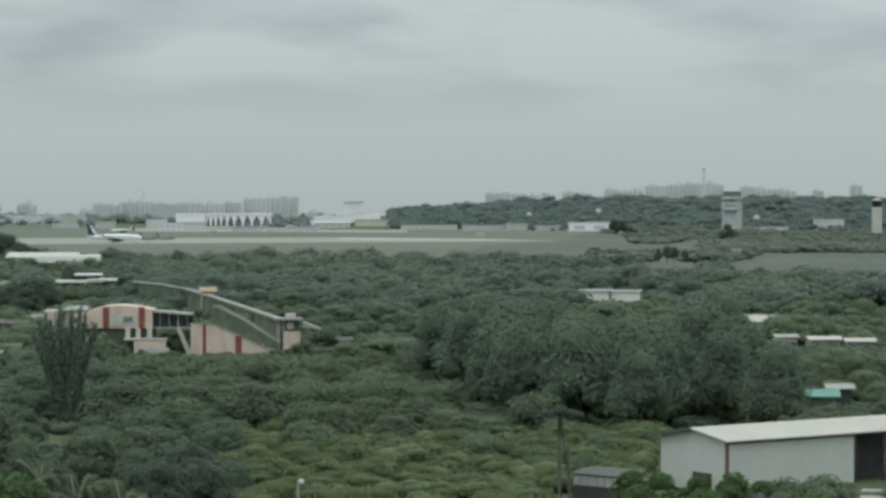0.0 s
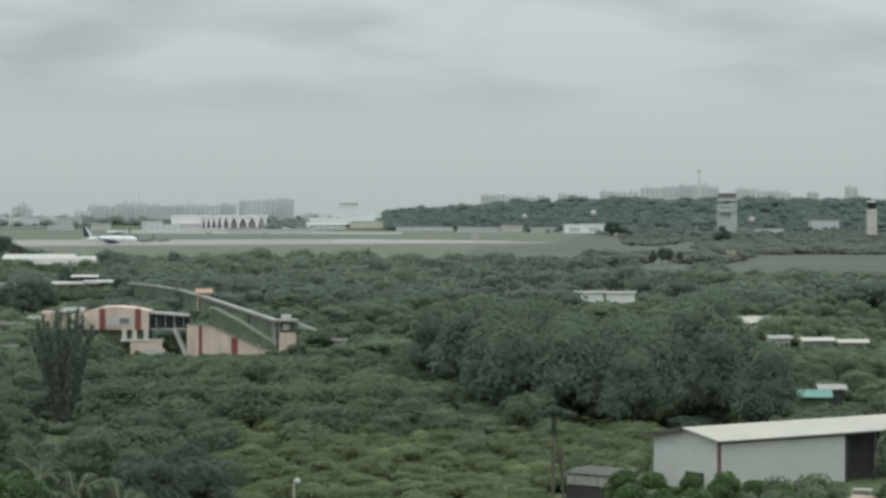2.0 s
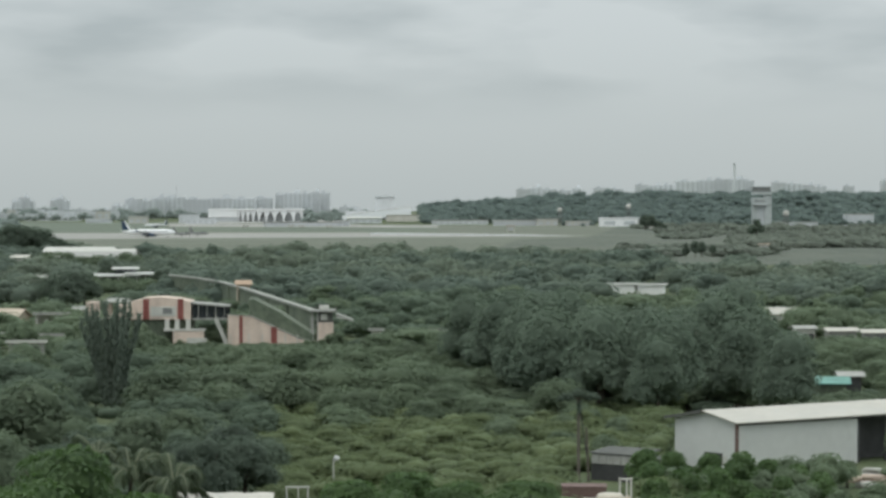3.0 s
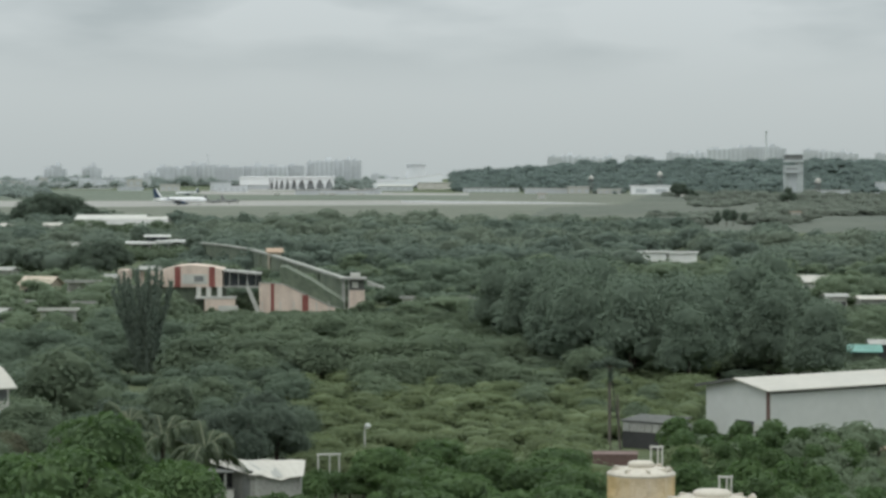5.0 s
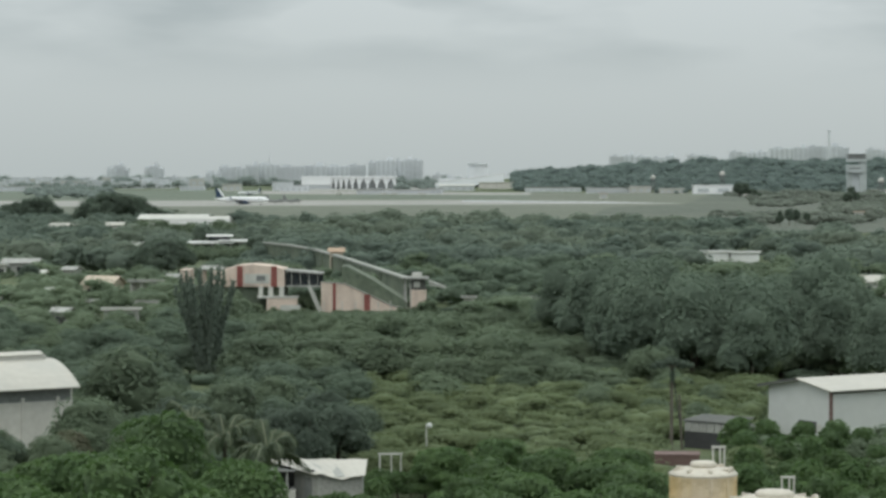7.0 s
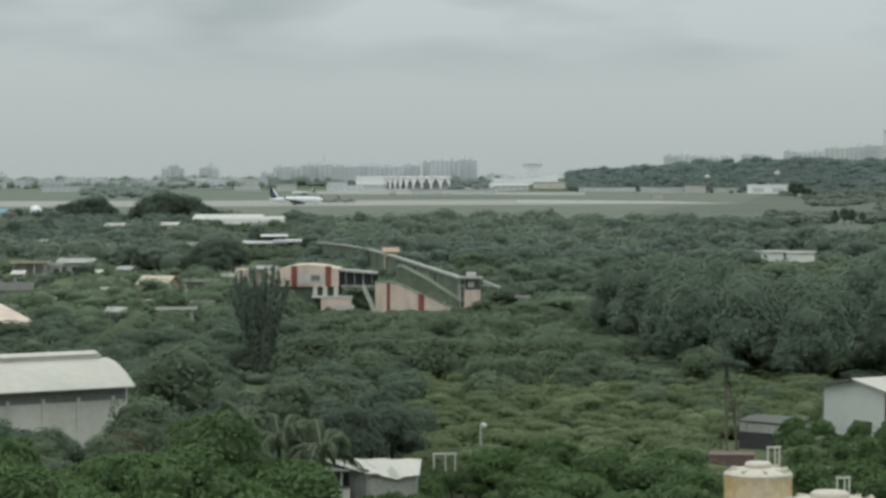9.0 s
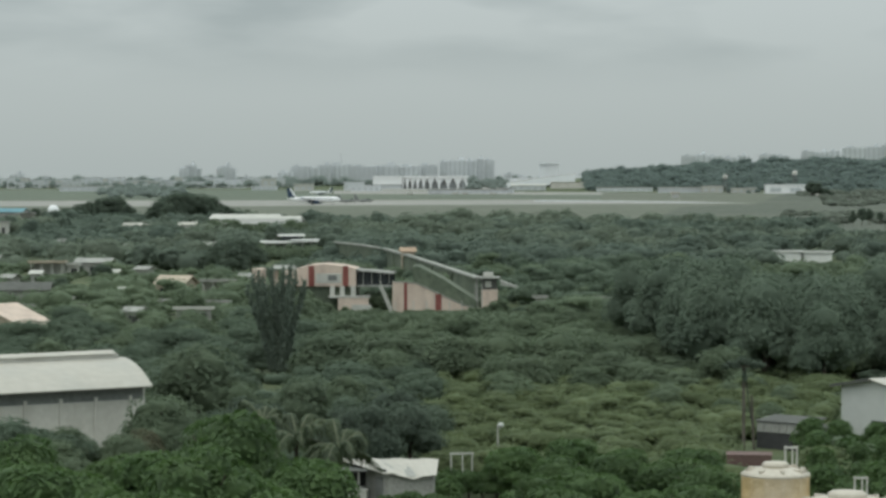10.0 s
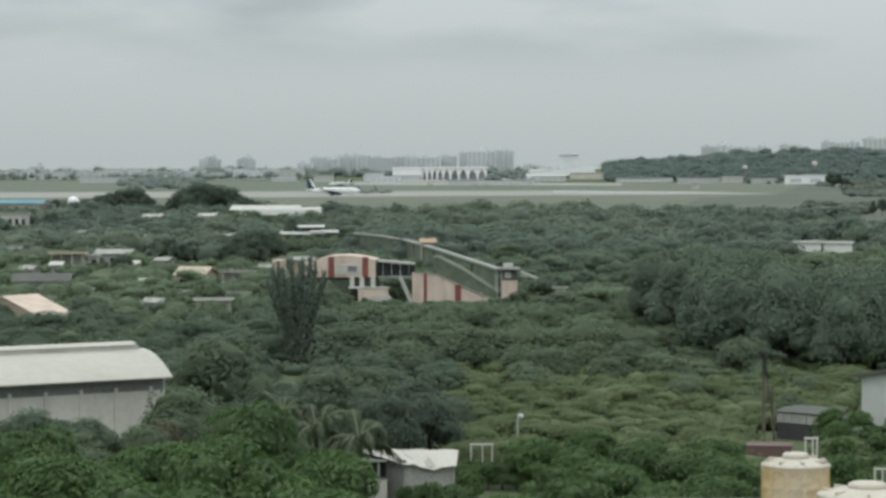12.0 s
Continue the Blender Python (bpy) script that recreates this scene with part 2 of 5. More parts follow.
PLANE_WHITE = surface("aircraft_white", (0.80, 0.81, 0.82), (0.86, 0.86, 0.86), 0.1, 0.3, bump=0)
PLANE_BLUE = surface("aircraft_blue", (0.012, 0.032, 0.065), (0.02, 0.045, 0.085), 0.1, 0.35, bump=0)
GREY_PAINT = surface("grey_paint", (0.147, 0.153, 0.150), (0.221, 0.225, 0.220), 0.3, 0.7, bump=0)
OLD_SHEET = surface("weathered_sheet", (0.085, 0.088, 0.08), (0.125, 0.128, 0.115), 0.5, 0.85)
POLE_WOOD = surface("weathered_pole", (0.09, 0.08, 0.065), (0.15, 0.13, 0.11), 2.0, 0.9)


# ---- building blocks ----
def site(bearing, depth, z=0.0):
    """A place by its bearing in degrees (right of north is positive) and its depth north of the balcony."""
    return Vector((depth * math.tan(radians(bearing)), depth, z))


def column(k):
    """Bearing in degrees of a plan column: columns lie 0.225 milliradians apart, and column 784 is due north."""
    return math.degrees(math.atan((k - 784) * 0.000225))


def add_box(bm, cx, cy, cz, sx, sy, sz, rz=0.0, bevel=0.0):
    made = bmesh.ops.create_cube(bm, size=1.0, matrix=pose(cx, cy, cz, 0, 0, rz) @ Matrix.Diagonal((sx, sy, sz, 1)))
    if bevel:
        edges = list({e for v in made["verts"] for e in v.link_edges})
        bmesh.ops.bevel(bm, geom=edges, offset=bevel, segments=2, affect="EDGES")


def box(cx, cy, cz, sx, sy, sz, rz=0.0, bevel=0.0):
    bm = bmesh.new()
    add_box(bm, cx, cy, cz, sx, sy, sz, rz, bevel)
    return bm


def add_tube(bm, a, b, r0, r1, sides=8, caps=True):
    a, b = Vector(a), Vector(b)
    way = b - a
    m = Matrix.Translation((a + b) / 2) @ way.to_track_quat("Z", "Y").to_matrix().to_4x4()
    bmesh.ops.create_cone(bm, cap_ends=caps, segments=sides, radius1=r0, radius2=r1, depth=way.length, matrix=m)


def tube(a, b, r0, r1=None, sides=8):
    bm = bmesh.new()
    add_tube(bm, a, b, r0, r0 if r1 is None else r1, sides)
    return bm


def prism(profile, y0, y1):
    """A closed profile of (x, z) drawn out from y0 to y1."""
    bm = bmesh.new()
    front = [bm.verts.new((x, y0, z)) for x, z in profile]
    back = [bm.verts.new((x, y1, z)) for x, z in profile]
    bm.faces.new(front)
    bm.faces.new(back[::-1])
    for i in range(len(profile)):
        j = (i + 1) % len(profile)
        bm.faces.new((front[j], front[i], back[i], back[j]))
    bmesh.ops.recalc_face_normals(bm, faces=bm.faces)
    return bm


def lathe(profile, sides=24):
    """A closed turned body from (radius, z) pairs, bottom to top."""
    bm = bmesh.new()
    rings = [[bm.verts.new((r * math.cos(6.2832 * k / sides), r * math.sin(6.2832 * k / sides), z)) for k in range(sides)] for r, z in profile]
    for a, b in zip(rings, rings[1:]):
        for k in range(sides):
            bm.faces.new((a[k], a[(k + 1) % sides], b[(k + 1) % sides], b[k]))
    bm.faces.new(rings[0][::-1])
    bm.faces.new(rings[-1])
    return bm


def part(name, bm, material, parent, label="", smooth=False):
    me = bpy.data.meshes.new(name)
    bm.to_mesh(me)
    bm.free()
    if smooth:
        me.polygons.foreach_set("use_smooth", [True] * len(me.polygons))
    me.materials.append(material)
    ob = new(name, me)
    ob.parent = parent
    return tagged(ob, label)


def thing(name, at, rz, label, category, group="", kind=""):
    ob = new(name)
    ob.empty_display_size = 0.5
    ob.matrix_basis = pose(*at, 0, 0, rz)
    return tagged(ob, label, category, group, kind)


def lone(name, bm, material, at, rz, label, category, group="", kind="", smooth=False):
    ob = part(name, bm, material, None, "", smooth)
    ob.matrix_basis = pose(*at, 0, 0, rz)
    return tagged(ob, label, category, group, kind)


# ---- ground ----
def ground_height(x, y):
    """Flat country with one long wooded rise far off to the north-east."""
    if y < 2300:
        return 0.0
    b = x / y
    along = max(0.0, min(1.0, (b + 0.005) / 0.10))
    rise = max(0.0, min(1.0, (y - 2750) / 500))
    foot = 4 + 7 * max(0.0, min(1.0, b / 0.014))
    return (foot + 17 * along * (3 - 2 * along) * along) * rise * rise * (3 - 2 * rise) * (1.0 if b > -0.02 else 0.0)


def build_ground():
    bm = bmesh.new()
    depths = [-4900, -2500, -1000, -300, 0, 60, 120, 180, 260, 400, 600, 900, 1300, 1800, 2300, 2600, 2750, 2850, 2950, 3050, 3150, 3250, 3400, 3700, 4100, 4500, 4990]
    slopes = [-1.5, -0.6] + [-0.32 + 0.02 * k for k in range(33)] + [0.6, 1.5]
    rows = []
    for y in depths:
        rows.append([bm.verts.new((s * max(abs(y), 1500), y, ground_height(s * y, y) if abs(s) < 0.5 else 0.0)) for s in slopes])
    for a, b in zip(rows, rows[1:]):
        for k in range(len(slopes) - 1):
            bm.faces.new((a[k], a[k + 1], b[k + 1], b[k]))
    lone("ground", bm, GRASS, (0, 0, 0), 0, "rough green grass and scrubby soil over flat country", "ground", kind="structure", smooth=True)


build_ground()


def strip(name, corners, z, material, label, category):
    bm = bmesh.new()
    top = [bm.verts.new((*site(b, d)[:2], z)) for b, d in corners]
    low = [bm.verts.new((v.co.x, v.co.y, -0.2)) for v in top]
    bm.faces.new(top)
    for i in range(len(top)):
        j = (i + 1) % len(top)
        bm.faces.new((top[j], top[i], low[i], low[j]))
    bmesh.ops.recalc_face_normals(bm, faces=bm.faces)
    return lone(name, bm, material, (0, 0, 0), 0, label, category, kind="structure")


strip("airfield_grass", [(-15.15, 1000), (12.26, 1000), (12.26, 2900), (-15.15, 3300)], 0.06, AIRGRASS, "mown pale green airfield grass", "grass")
strip("rough_grass", [(1.49, 1000), (12.26, 1000), (12.26, 2780), (5.09, 2600), (4.45, 1793), (2.78, 1684)], 0.10, ROUGH, "rough grey-green grass at the airfield's edge", "grass")
strip("runway", [(-15.15, 1710), (-7.48, 1710), (4.45, 1852), (2.78, 1985), (-0.31, 2078), (-15.15, 2003)], 0.14, CONCRETE, "pale concrete runway crossing the airfield grass", "runway")
strip("taxiway", [(-5.13, 2585), (0.98, 2470), (0.98, 2779), (-5.13, 2964)], 0.14, CONCRETE, "pale concrete taxiway beyond the runway", "taxiway")
strip("infield_grass", [(-15.15, 2058), (-5.19, 2058), (-5.19, 3131), (-15.15, 3131)], 0.11, INFIELD, "greener grass between runway and town", "grass")
strip("far_grass", [(-5.13, 2138), (0.98, 2138), (0.98, 2390), (-5.13, 2498)], 0.11, INFIELD, "green grass between runway and taxiway", "grass")
strip("apron", [(-4.55, 2925), (-0.31, 3088), (-0.31, 3970), (-4.55, 3833)], 0.14, CONCRETE, "pale concrete apron in front of the hangars", "apron")
strip("wet_runway", [(-0.57, 1950), (4.26, 1852), (2.78, 1943), (-0.57, 2058)], 0.20, RUNWAY_GLINT, "glossy runway stretch with its bright reflection in the colour", "runway")

# ---- woods ----
rng = np.random.default_rng(7)


def unit_points(n):
    v = rng.normal(size=(n, 3))
    return v / np.linalg.norm(v, axis=1)[:, None]


def unit(v):
    return v / np.maximum(np.linalg.norm(v, axis=1), 1e-6)[:, None]


def crown_mesh(blobs, leaves, size, core=1, droop=0.0, spread=0.3, lift=0.6):
    """Vertices and faces of a crown: uneven cores and many small leaf sprays on their shells.
    blobs: x, y, z, rx, rz. lift: how far the sprays turn their faces up to the sky."""
    verts, faces = [], []
    weights = np.array([b[3] * (b[3] + b[4]) for b in blobs])
    counts = np.maximum(4, (leaves * weights / weights.sum()).astype(int))
    for (bx, by, bz, rx, rz), n in zip(blobs, counts):
        at = np.array([bx, by, bz])
        if core:
            bm = bmesh.new()
            bmesh.ops.create_icosphere(bm, subdivisions=core, radius=1.0)
            off = len(verts)
            for v in bm.verts:
                k = 0.81 + 0.20 * noise.noise(v.co * 1.7 + Vector((bx, by, bz)) * 3.1)
                verts.append((bx + v.co.x * rx * k, by + v.co.y * rx * k, bz + v.co.z * rz * k))
            faces += [tuple(off + v.index for v in f.verts) for f in bm.faces]
            bm.free()
        d = unit_points(n)
        d[:, 2] = np.where(d[:, 2] < -0.5, -d[:, 2], d[:, 2])
        k = 0.88 + 0.20 * rng.random((n, 1))
        p = at + d * np.array([rx, rx, rz]) * k
        nrm = unit(unit(d * np.array([1, 1, rx / rz])) + np.array([0, 0, lift]) + rng.normal(size=(n, 3)) * spread)
        t = unit(np.cross(nrm, rng.normal(size=(n, 3))))
        s = np.cross(nrm, t)
        ln, wd = size * (0.5 + 0.9 * rng.random((n, 1))), size * (0.35 + 0.4 * rng.random((n, 1)))
        tip = p + t * ln - np.array([0, 0, 1]) * droop * ln
        quad = np.stack([p - t * ln * 0.5, p + s * wd * 0.6 + nrm * wd * 0.25, tip, p - s * wd * 0.6 + nrm * wd * 0.2], 1)
        off = len(verts)
        verts += [tuple(q) for q in quad.reshape(-1, 3)]
        for i in range(n):
            o = off + 4 * i
            faces += [(o, o + 1, o + 2), (o, o + 2, o + 3)]
    return verts, faces


def mesh_of(name, verts, faces, material):
    me = bpy.data.meshes.new(name)
    me.from_pydata([tuple(v) for v in verts], [], [tuple(f) for f in faces])
    me.polygons.foreach_set("use_smooth", [True] * len(me.polygons))
    me.materials.append(material)
    return me


def broad_blobs(width, height, n, flat=0.7, big=1.0):
    """Overlapping lumps that make up a broad crown, from about a third of its height to the top."""
    out = []
    for _ in range(n):
        a, r = rng.random() * 6.283, math.sqrt(rng.random())
        rx = width * big * (0.14 + 0.15 * rng.random())
        x, y = math.cos(a) * r * (width / 2 - rx), math.sin(a) * r * (width / 2 - rx)
        lift = 1 - 0.8 * r * r
        z = height * (0.24 + 0.58 * lift * (0.5 + 0.5 * rng.random()))
        out.append((x, y, min(z, height - rx * flat), rx, rx * flat))
    return out


def trunk_mesh(height, radius, limbs, reach):
    bm = bmesh.new()
    add_tube(bm, (0, 0, -0.3), (0.1, 0.05, height * 0.5), radius, radius * 0.6, 7)
    for k in range(limbs):
        a = 6.283 * (k + rng.random() * 0.5) / limbs
        add_tube(bm, (0.1, 0.05, height * (0.3 + 0.15 * rng.random())), (math.cos(a) * reach, math.sin(a) * reach, height * (0.6 + 0.15 * rng.random())), radius * 0.45, radius * 0.12, 5)
    return bm


def tree_kind(name, label, width, height, leaf, leaves, size, n, flat=0.7, variants=3, core=1, droop=0.0, spread=0.3, group="", big=1.0, lift=0.6):
    """Prototypes of one kind of tree, kept below the ground until copied."""
    out = []
    for _ in range(variants):
        t = thing(name, (0, 0, 0), 0, label, "bush" if height < 4.5 else "tree", group)
        part("trunk", trunk_mesh(height, width * 0.028 + 0.05, 4, width * 0.25), BARK, t)
        c = new("crown", mesh_of("crown", *crown_mesh(broad_blobs(width, height, n, flat, big), leaves, size, core, droop, spread, lift), leaf))
        c.parent = t
        out.append([t, True])
    return out


def plant(kind, at, scale=1.0, rz=None, tall=1.0):
    """Sets a tree of the kind at a place: each prototype stands once itself, then in copies."""
    pick = kind[int(rng.integers(len(kind)))]
    turn = rng.random() * 360 if rz is None else rz
    m = pose(*at, 0, 0, turn) @ Matrix.Diagonal((scale, scale, scale * tall, 1))
    if pick[1]:
        pick[1] = False
        pick[0].matrix_basis = m
        return pick[0]
    return copy_thing_scaled(pick[0], m)


def copy_thing_scaled(ob, m):
    made = copy_thing(ob, Matrix.Identity(4))
    made.matrix_basis = m
    return made


def remove_unused(kinds):
    for kind in kinds:
        for ob, unused in kind:
            if unused:
                for o in (*ob.children_recursive, ob):
                    bpy.data.objects.remove(o)


def join_scatter(name, places, protos, leaf, label, category):
    """One object of many far crowns. places: x, y, z, width scale, height scale, turn."""
    all_v, all_f, off = [], [], 0
    for x, y, z, s, h, a in places:
        v, f = protos[int(rng.integers(len(protos)))]
        c, sn = math.cos(a), math.sin(a)
        w = np.empty_like(v)
        w[:, 0] = x + s * (c * v[:, 0] - sn * v[:, 1])
        w[:, 1] = y + s * (sn * v[:, 0] + c * v[:, 1])
        w[:, 2] = z + h * v[:, 2]
        all_v.append(w)
        all_f.append(f + off)
        off += len(v)
    v, f = np.concatenate(all_v), np.concatenate(all_f)
    me = bpy.data.meshes.new(name)
    me.vertices.add(len(v))
    me.vertices.foreach_set("co", v.ravel())
    me.loops.add(f.size)
    me.loops.foreach_set("vertex_index", f.ravel())
    me.polygons.add(len(f))
    me.polygons.foreach_set("loop_start", np.arange(0, f.size, 3))
    me.polygons.foreach_set("use_smooth", np.ones(len(f), dtype=bool))
    me.update(calc_edges=True)
    me.materials.append(leaf)
    return tagged(new(name, me), label, category, kind="stuff")


def far_protos(n, leaves, size, blobs=4, width=9.0, height=7.5, core=1, big=1.0, lift=0.6):
    out = []
    for _ in range(n):
        w, h = width * (0.75 + 0.6 * rng.random()), height * (0.75 + 0.45 * rng.random())
        v, f = crown_mesh(broad_blobs(w, h, blobs + int(rng.integers(3)), 0.5 + 0.35 * rng.random(), big), leaves, size, core, 0.0, 0.3, lift)
        out.append((np.array(v), np.array(f)))
    return out


# clearings: bearing from, to, depth from, to, where no tree of the scattered woods stands
CLEAR = [
    (5.86, 12.38, 223, 262), (10.25, 11.15, 198, 224), (-13.70, -9.02, 206, 245), (-5.13, -2.73, 160, 192), (3.68, 5.66, 158, 232), (-3.08, -1.02, 160, 205), (-6.85, -5.00, 161, 180),
    (-7.17, -0.82, 395, 455), (-6.21, -0.82, 358, 455), (4.58, 6.49, 545, 720), (8.27, 9.27, 425, 580), (9.02, 11.39, 392, 450), (-6.91, -5.38, 610, 765), (-7.99, -5.89, 870, 1060),
]


def lawn(u, d, half):
    """Open ground kept in front of a house."""
    return (column(u - half), column(u + half), d - 27 * d / 500, d + 4)


for u, d, half in ((91, 488, 36), (177, 486, 36), (-177, 462, 55), (-190, 376, 56), (-77, 455, 16), (-130, 575, 36), (-52, 690, 20), (15, 690, 17), (51, 700, 12), (163, 705, 28), (-48, 590, 34), (-84, 582, 12), (10, 470, 12), (133, 408, 34), (-226, 880, 30), (-168, 1140, 20), (22, 948, 22), (50, 955, 12), (122, 960, 20), (-220, 1170, 52), (750, 446, 8), (856, 444, 9)):
    CLEAR.append(lawn(u, d, half))


def is_clear(b, d):
    return any(b0 < b < b1 and d0 < d < d1 for b0, b1, d0, d1 in CLEAR)


def scatter(depth0, depth1, b0, b1, row, gap, keep=None):
    """Uneven rows of places over a stretch of country, with bearing and depth."""
    out, d = [], depth0
    while d < depth1:
        step = gap / d
        b = math.tan(radians(b0)) + rng.random() * step
        while b < math.tan(radians(b1)):
            dd = d + (rng.random() - 0.5) * row(d)
            deg = math.degrees(math.atan(b))
            if not is_clear(deg, dd) and (keep is None or keep(deg, dd)):
                out.append((deg, dd))
            b += step * (0.7 + 0.6 * rng.random())
        d += row(d)
    return out


def village(b, d):
    return b < -5.83 and 424 < d < 1146


FAR = far_protos(9, 190, 0.95, 6, 13.0, 7.5, big=1.1)
MID = far_protos(9, 300, 0.58, 6, 11.0, 7.5, big=1.1)
HILL = far_protos(6, 110, 1.15, 5, 11.0, 7.5, big=1.15, lift=0.9)


def tone(x, y):
    """Which of three tones of green grows here, in patches."""
    k = noise.noise(Vector((x * 0.016, y * 0.007, 0.4))) + 0.45 * (rng.random() - 0.5)
    return 0 if k < -0.14 else (1 if k < 0.16 else 2)


def tree_line(b):
    """Depth at which the woods end below the airfield."""
    return 1135 - 285 * max(0.0, min(1.0, (b - 4.6) / 2.2)) + 110 * max(0.0, min(1.0, (-5.83 - b) / 1.5))


TONES = [(LEAF_DARK, "dark"), (LEAF, "mid"), (LEAF_PALE, "pale")]
stands = {}
for b, d in scatter(600, 1180, -13.70, 12.38, lambda d: d * 0.017, 8.0, lambda b, d: d < tree_line(b) and (not village(b, d) or rng.random() < (0.4 if d < 720 else 0.75))):
    p, s = site(b, d), 0.55 + 0.95 * rng.random() ** 1.8
    stands.setdefault(("far", tone(p.x, p.y)), []).append((p.x, p.y, -0.6, s, min(1.15, s) * (0.6 + 0.5 * rng.random()), rng.random() * 6.28))
for b, d in scatter(385, 600, -13.70, 12.38, lambda d: 8.5, 6.6, lambda b, d: not village(b, d) or rng.random() < 0.6):
    p, s = site(b, d), 0.45 + 0.75 * rng.random() ** 1.6
    stands.setdefault(("mid", tone(p.x, p.y)), []).append((p.x, p.y, -0.5, s, min(0.95, s) * (0.5 + 0.5 * rng.random()), rng.random() * 6.28))
for (zone, k), places in stands.items():
    # far stands take the haze-greyed greens, near ones the plain tones
    join_scatter(zone + "_woods", places, FAR if zone == "far" else MID, (LEAF_SLATE_HAZE, LEAF_MIST, LEAF_OLIVE_HAZE)[k] if zone == "far" else TONES[k][0], TONES[k][1] + " green trees of the dense mixed woodland below the airfield", "woods")
places = []
for b, d in scatter(2830, 3420, 0.66, 14.09, lambda d: 24.0, 11.5):
    p, s = site(b, d), 1.2 + 0.9 * rng.random() ** 1.5
    places.append((p.x, p.y, ground_height(p.x, p.y), s * 1.3, s * (0.62 + 0.45 * rng.random()), rng.random() * 6.28))
for b, d in scatter(2660, 2830, 3.87, 14.09, lambda d: 40.0, 10.0, lambda b, d: not 4.58 < b < 5.66):
    p, s = site(b, d), 0.6 + 0.5 * rng.random()
    places.append((p.x, p.y, ground_height(p.x, p.y) - 0.3, s, s, rng.random() * 6.28))
join_scatter("hill_woods", places, HILL, LEAF_FAR, "haze-toned grey-green woods covering a long low hill", "woods")
places = []
for b0, b1, d0, d1, k in ((-420, 320, 3350, 3700, 1.35), (-420, 800, 3700, 3840, 1.9), (618, 692, 3050, 3150, 2.0), (690, 850, 3150, 3200, 0.9)):
    for b, d in scatter(d0, d1, column(b0), column(b1), lambda d: 60.0, 10.5 if k < 1.5 else 9.0):
        p, s = site(b, d), k * (0.4 + 0.7 * rng.random())
        places.append((p.x, p.y, 0, s, s * 1.1, rng.random() * 6.28))
for b, d in scatter(2150, 3050, -10.4, -8.5, lambda d: 95.0, 13.0):
    p, s = site(b, d), 0.7 + 0.6 * rng.random()
    places.append((p.x, p.y, -0.3, s * 1.1, s, rng.random() * 6.28))
join_scatter("town_trees", places, HILL, LEAF_HAZE, "haze-pale trees among the houses of the far town", "trees")
places = []
for d0, d1, b0, b1, cut, sz, row, gap in ((1380, 1620, 7.70, 12.87, -0.55, 0.62, 26.0, 4.4), (1150, 1230, 5.98, 8.77, -0.2, 0.6, 26.0, 5.0), (1700, 2350, 5.98, 12.87, -0.12, 0.5, 40.0, 6.0), (1300, 1420, 5.09, 7.89, 0.02, 0.42, 26.0, 5.5), (2380, 2640, 4.9, 11.64, 0.0, 0.55, 36.0, 6.5), (2150, 2260, 7.51, 9.15, -0.6, 0.8, 26.0, 6.0)):
    for b, d in scatter(d0, d1, b0, b1, lambda d: row, gap, lambda b, d: noise.noise(Vector((b * 1.1, d * 0.006, 3.0))) > cut):
        p, s = site(b, d), sz * (1.0 + 1.1 * rng.random())
        places.append((p.x, p.y, -0.6, s * 1.25, s * 0.62, rng.random() * 6.28))
for b, d in scatter(1230, 1330, -15.15, -7.36, lambda d: 26.0, 6.0, lambda b, d: noise.noise(Vector((b * 1.4, d * 0.006, 8.0))) > -0.25):
    p, s = site(b, d), 0.55 + 0.5 * rng.random()
    places.append((p.x, p.y, -0.5, s * 1.1, s * 0.8, rng.random() * 6.28))
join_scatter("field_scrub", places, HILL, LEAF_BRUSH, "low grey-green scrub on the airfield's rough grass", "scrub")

LOW = far_protos(8, 130, 0.52, 5, 8.0, 4.4, big=1.1)
stands = {}
for b, d in scatter(200, 640, -13.70, 12.38, lambda d: 9.0 + 0.008 * d, 7.0, lambda b, d: not (-3.14 < b < 6.37 and d < 290) and (not village(b, d) or rng.random() < 0.45)):
    p, s = site(b, d), 0.55 + 0.35 * rng.random()
    stands.setdefault(tone(p.x, p.y), []).append((p.x, p.y, -0.2, s, s * (0.5 + 0.3 * rng.random()), rng.random() * 6.28))
for k, places in stands.items():
    join_scatter("undergrowth", places, LOW, TONES[k][0], TONES[k][1] + " green bushy undergrowth between the trees", "undergrowth")
places = []
for k in range(90):
    b = -7.13 + (-0.76 - -7.13) * k / 89
    for d, top in ((424, 1.5), (414, 1.8), (402, 2.3), (390, 2.9), (378, 3.4), (366, 4.0)):
        if rng.random() < 0.75:
            if b < -5.29 and d > 400:
                top = 5.0 - 3.2 * max(0.0, (b - -5.77) / 0.5)
            p = site(b + 0.1 * rng.random(), d + 5 * rng.random())
            s = 0.42 + 0.22 * rng.random()
            places.append((p.x, p.y, -0.2, s, max(0.3, top * (0.75 + 0.3 * rng.random()) / 4.4), rng.random() * 6.28))
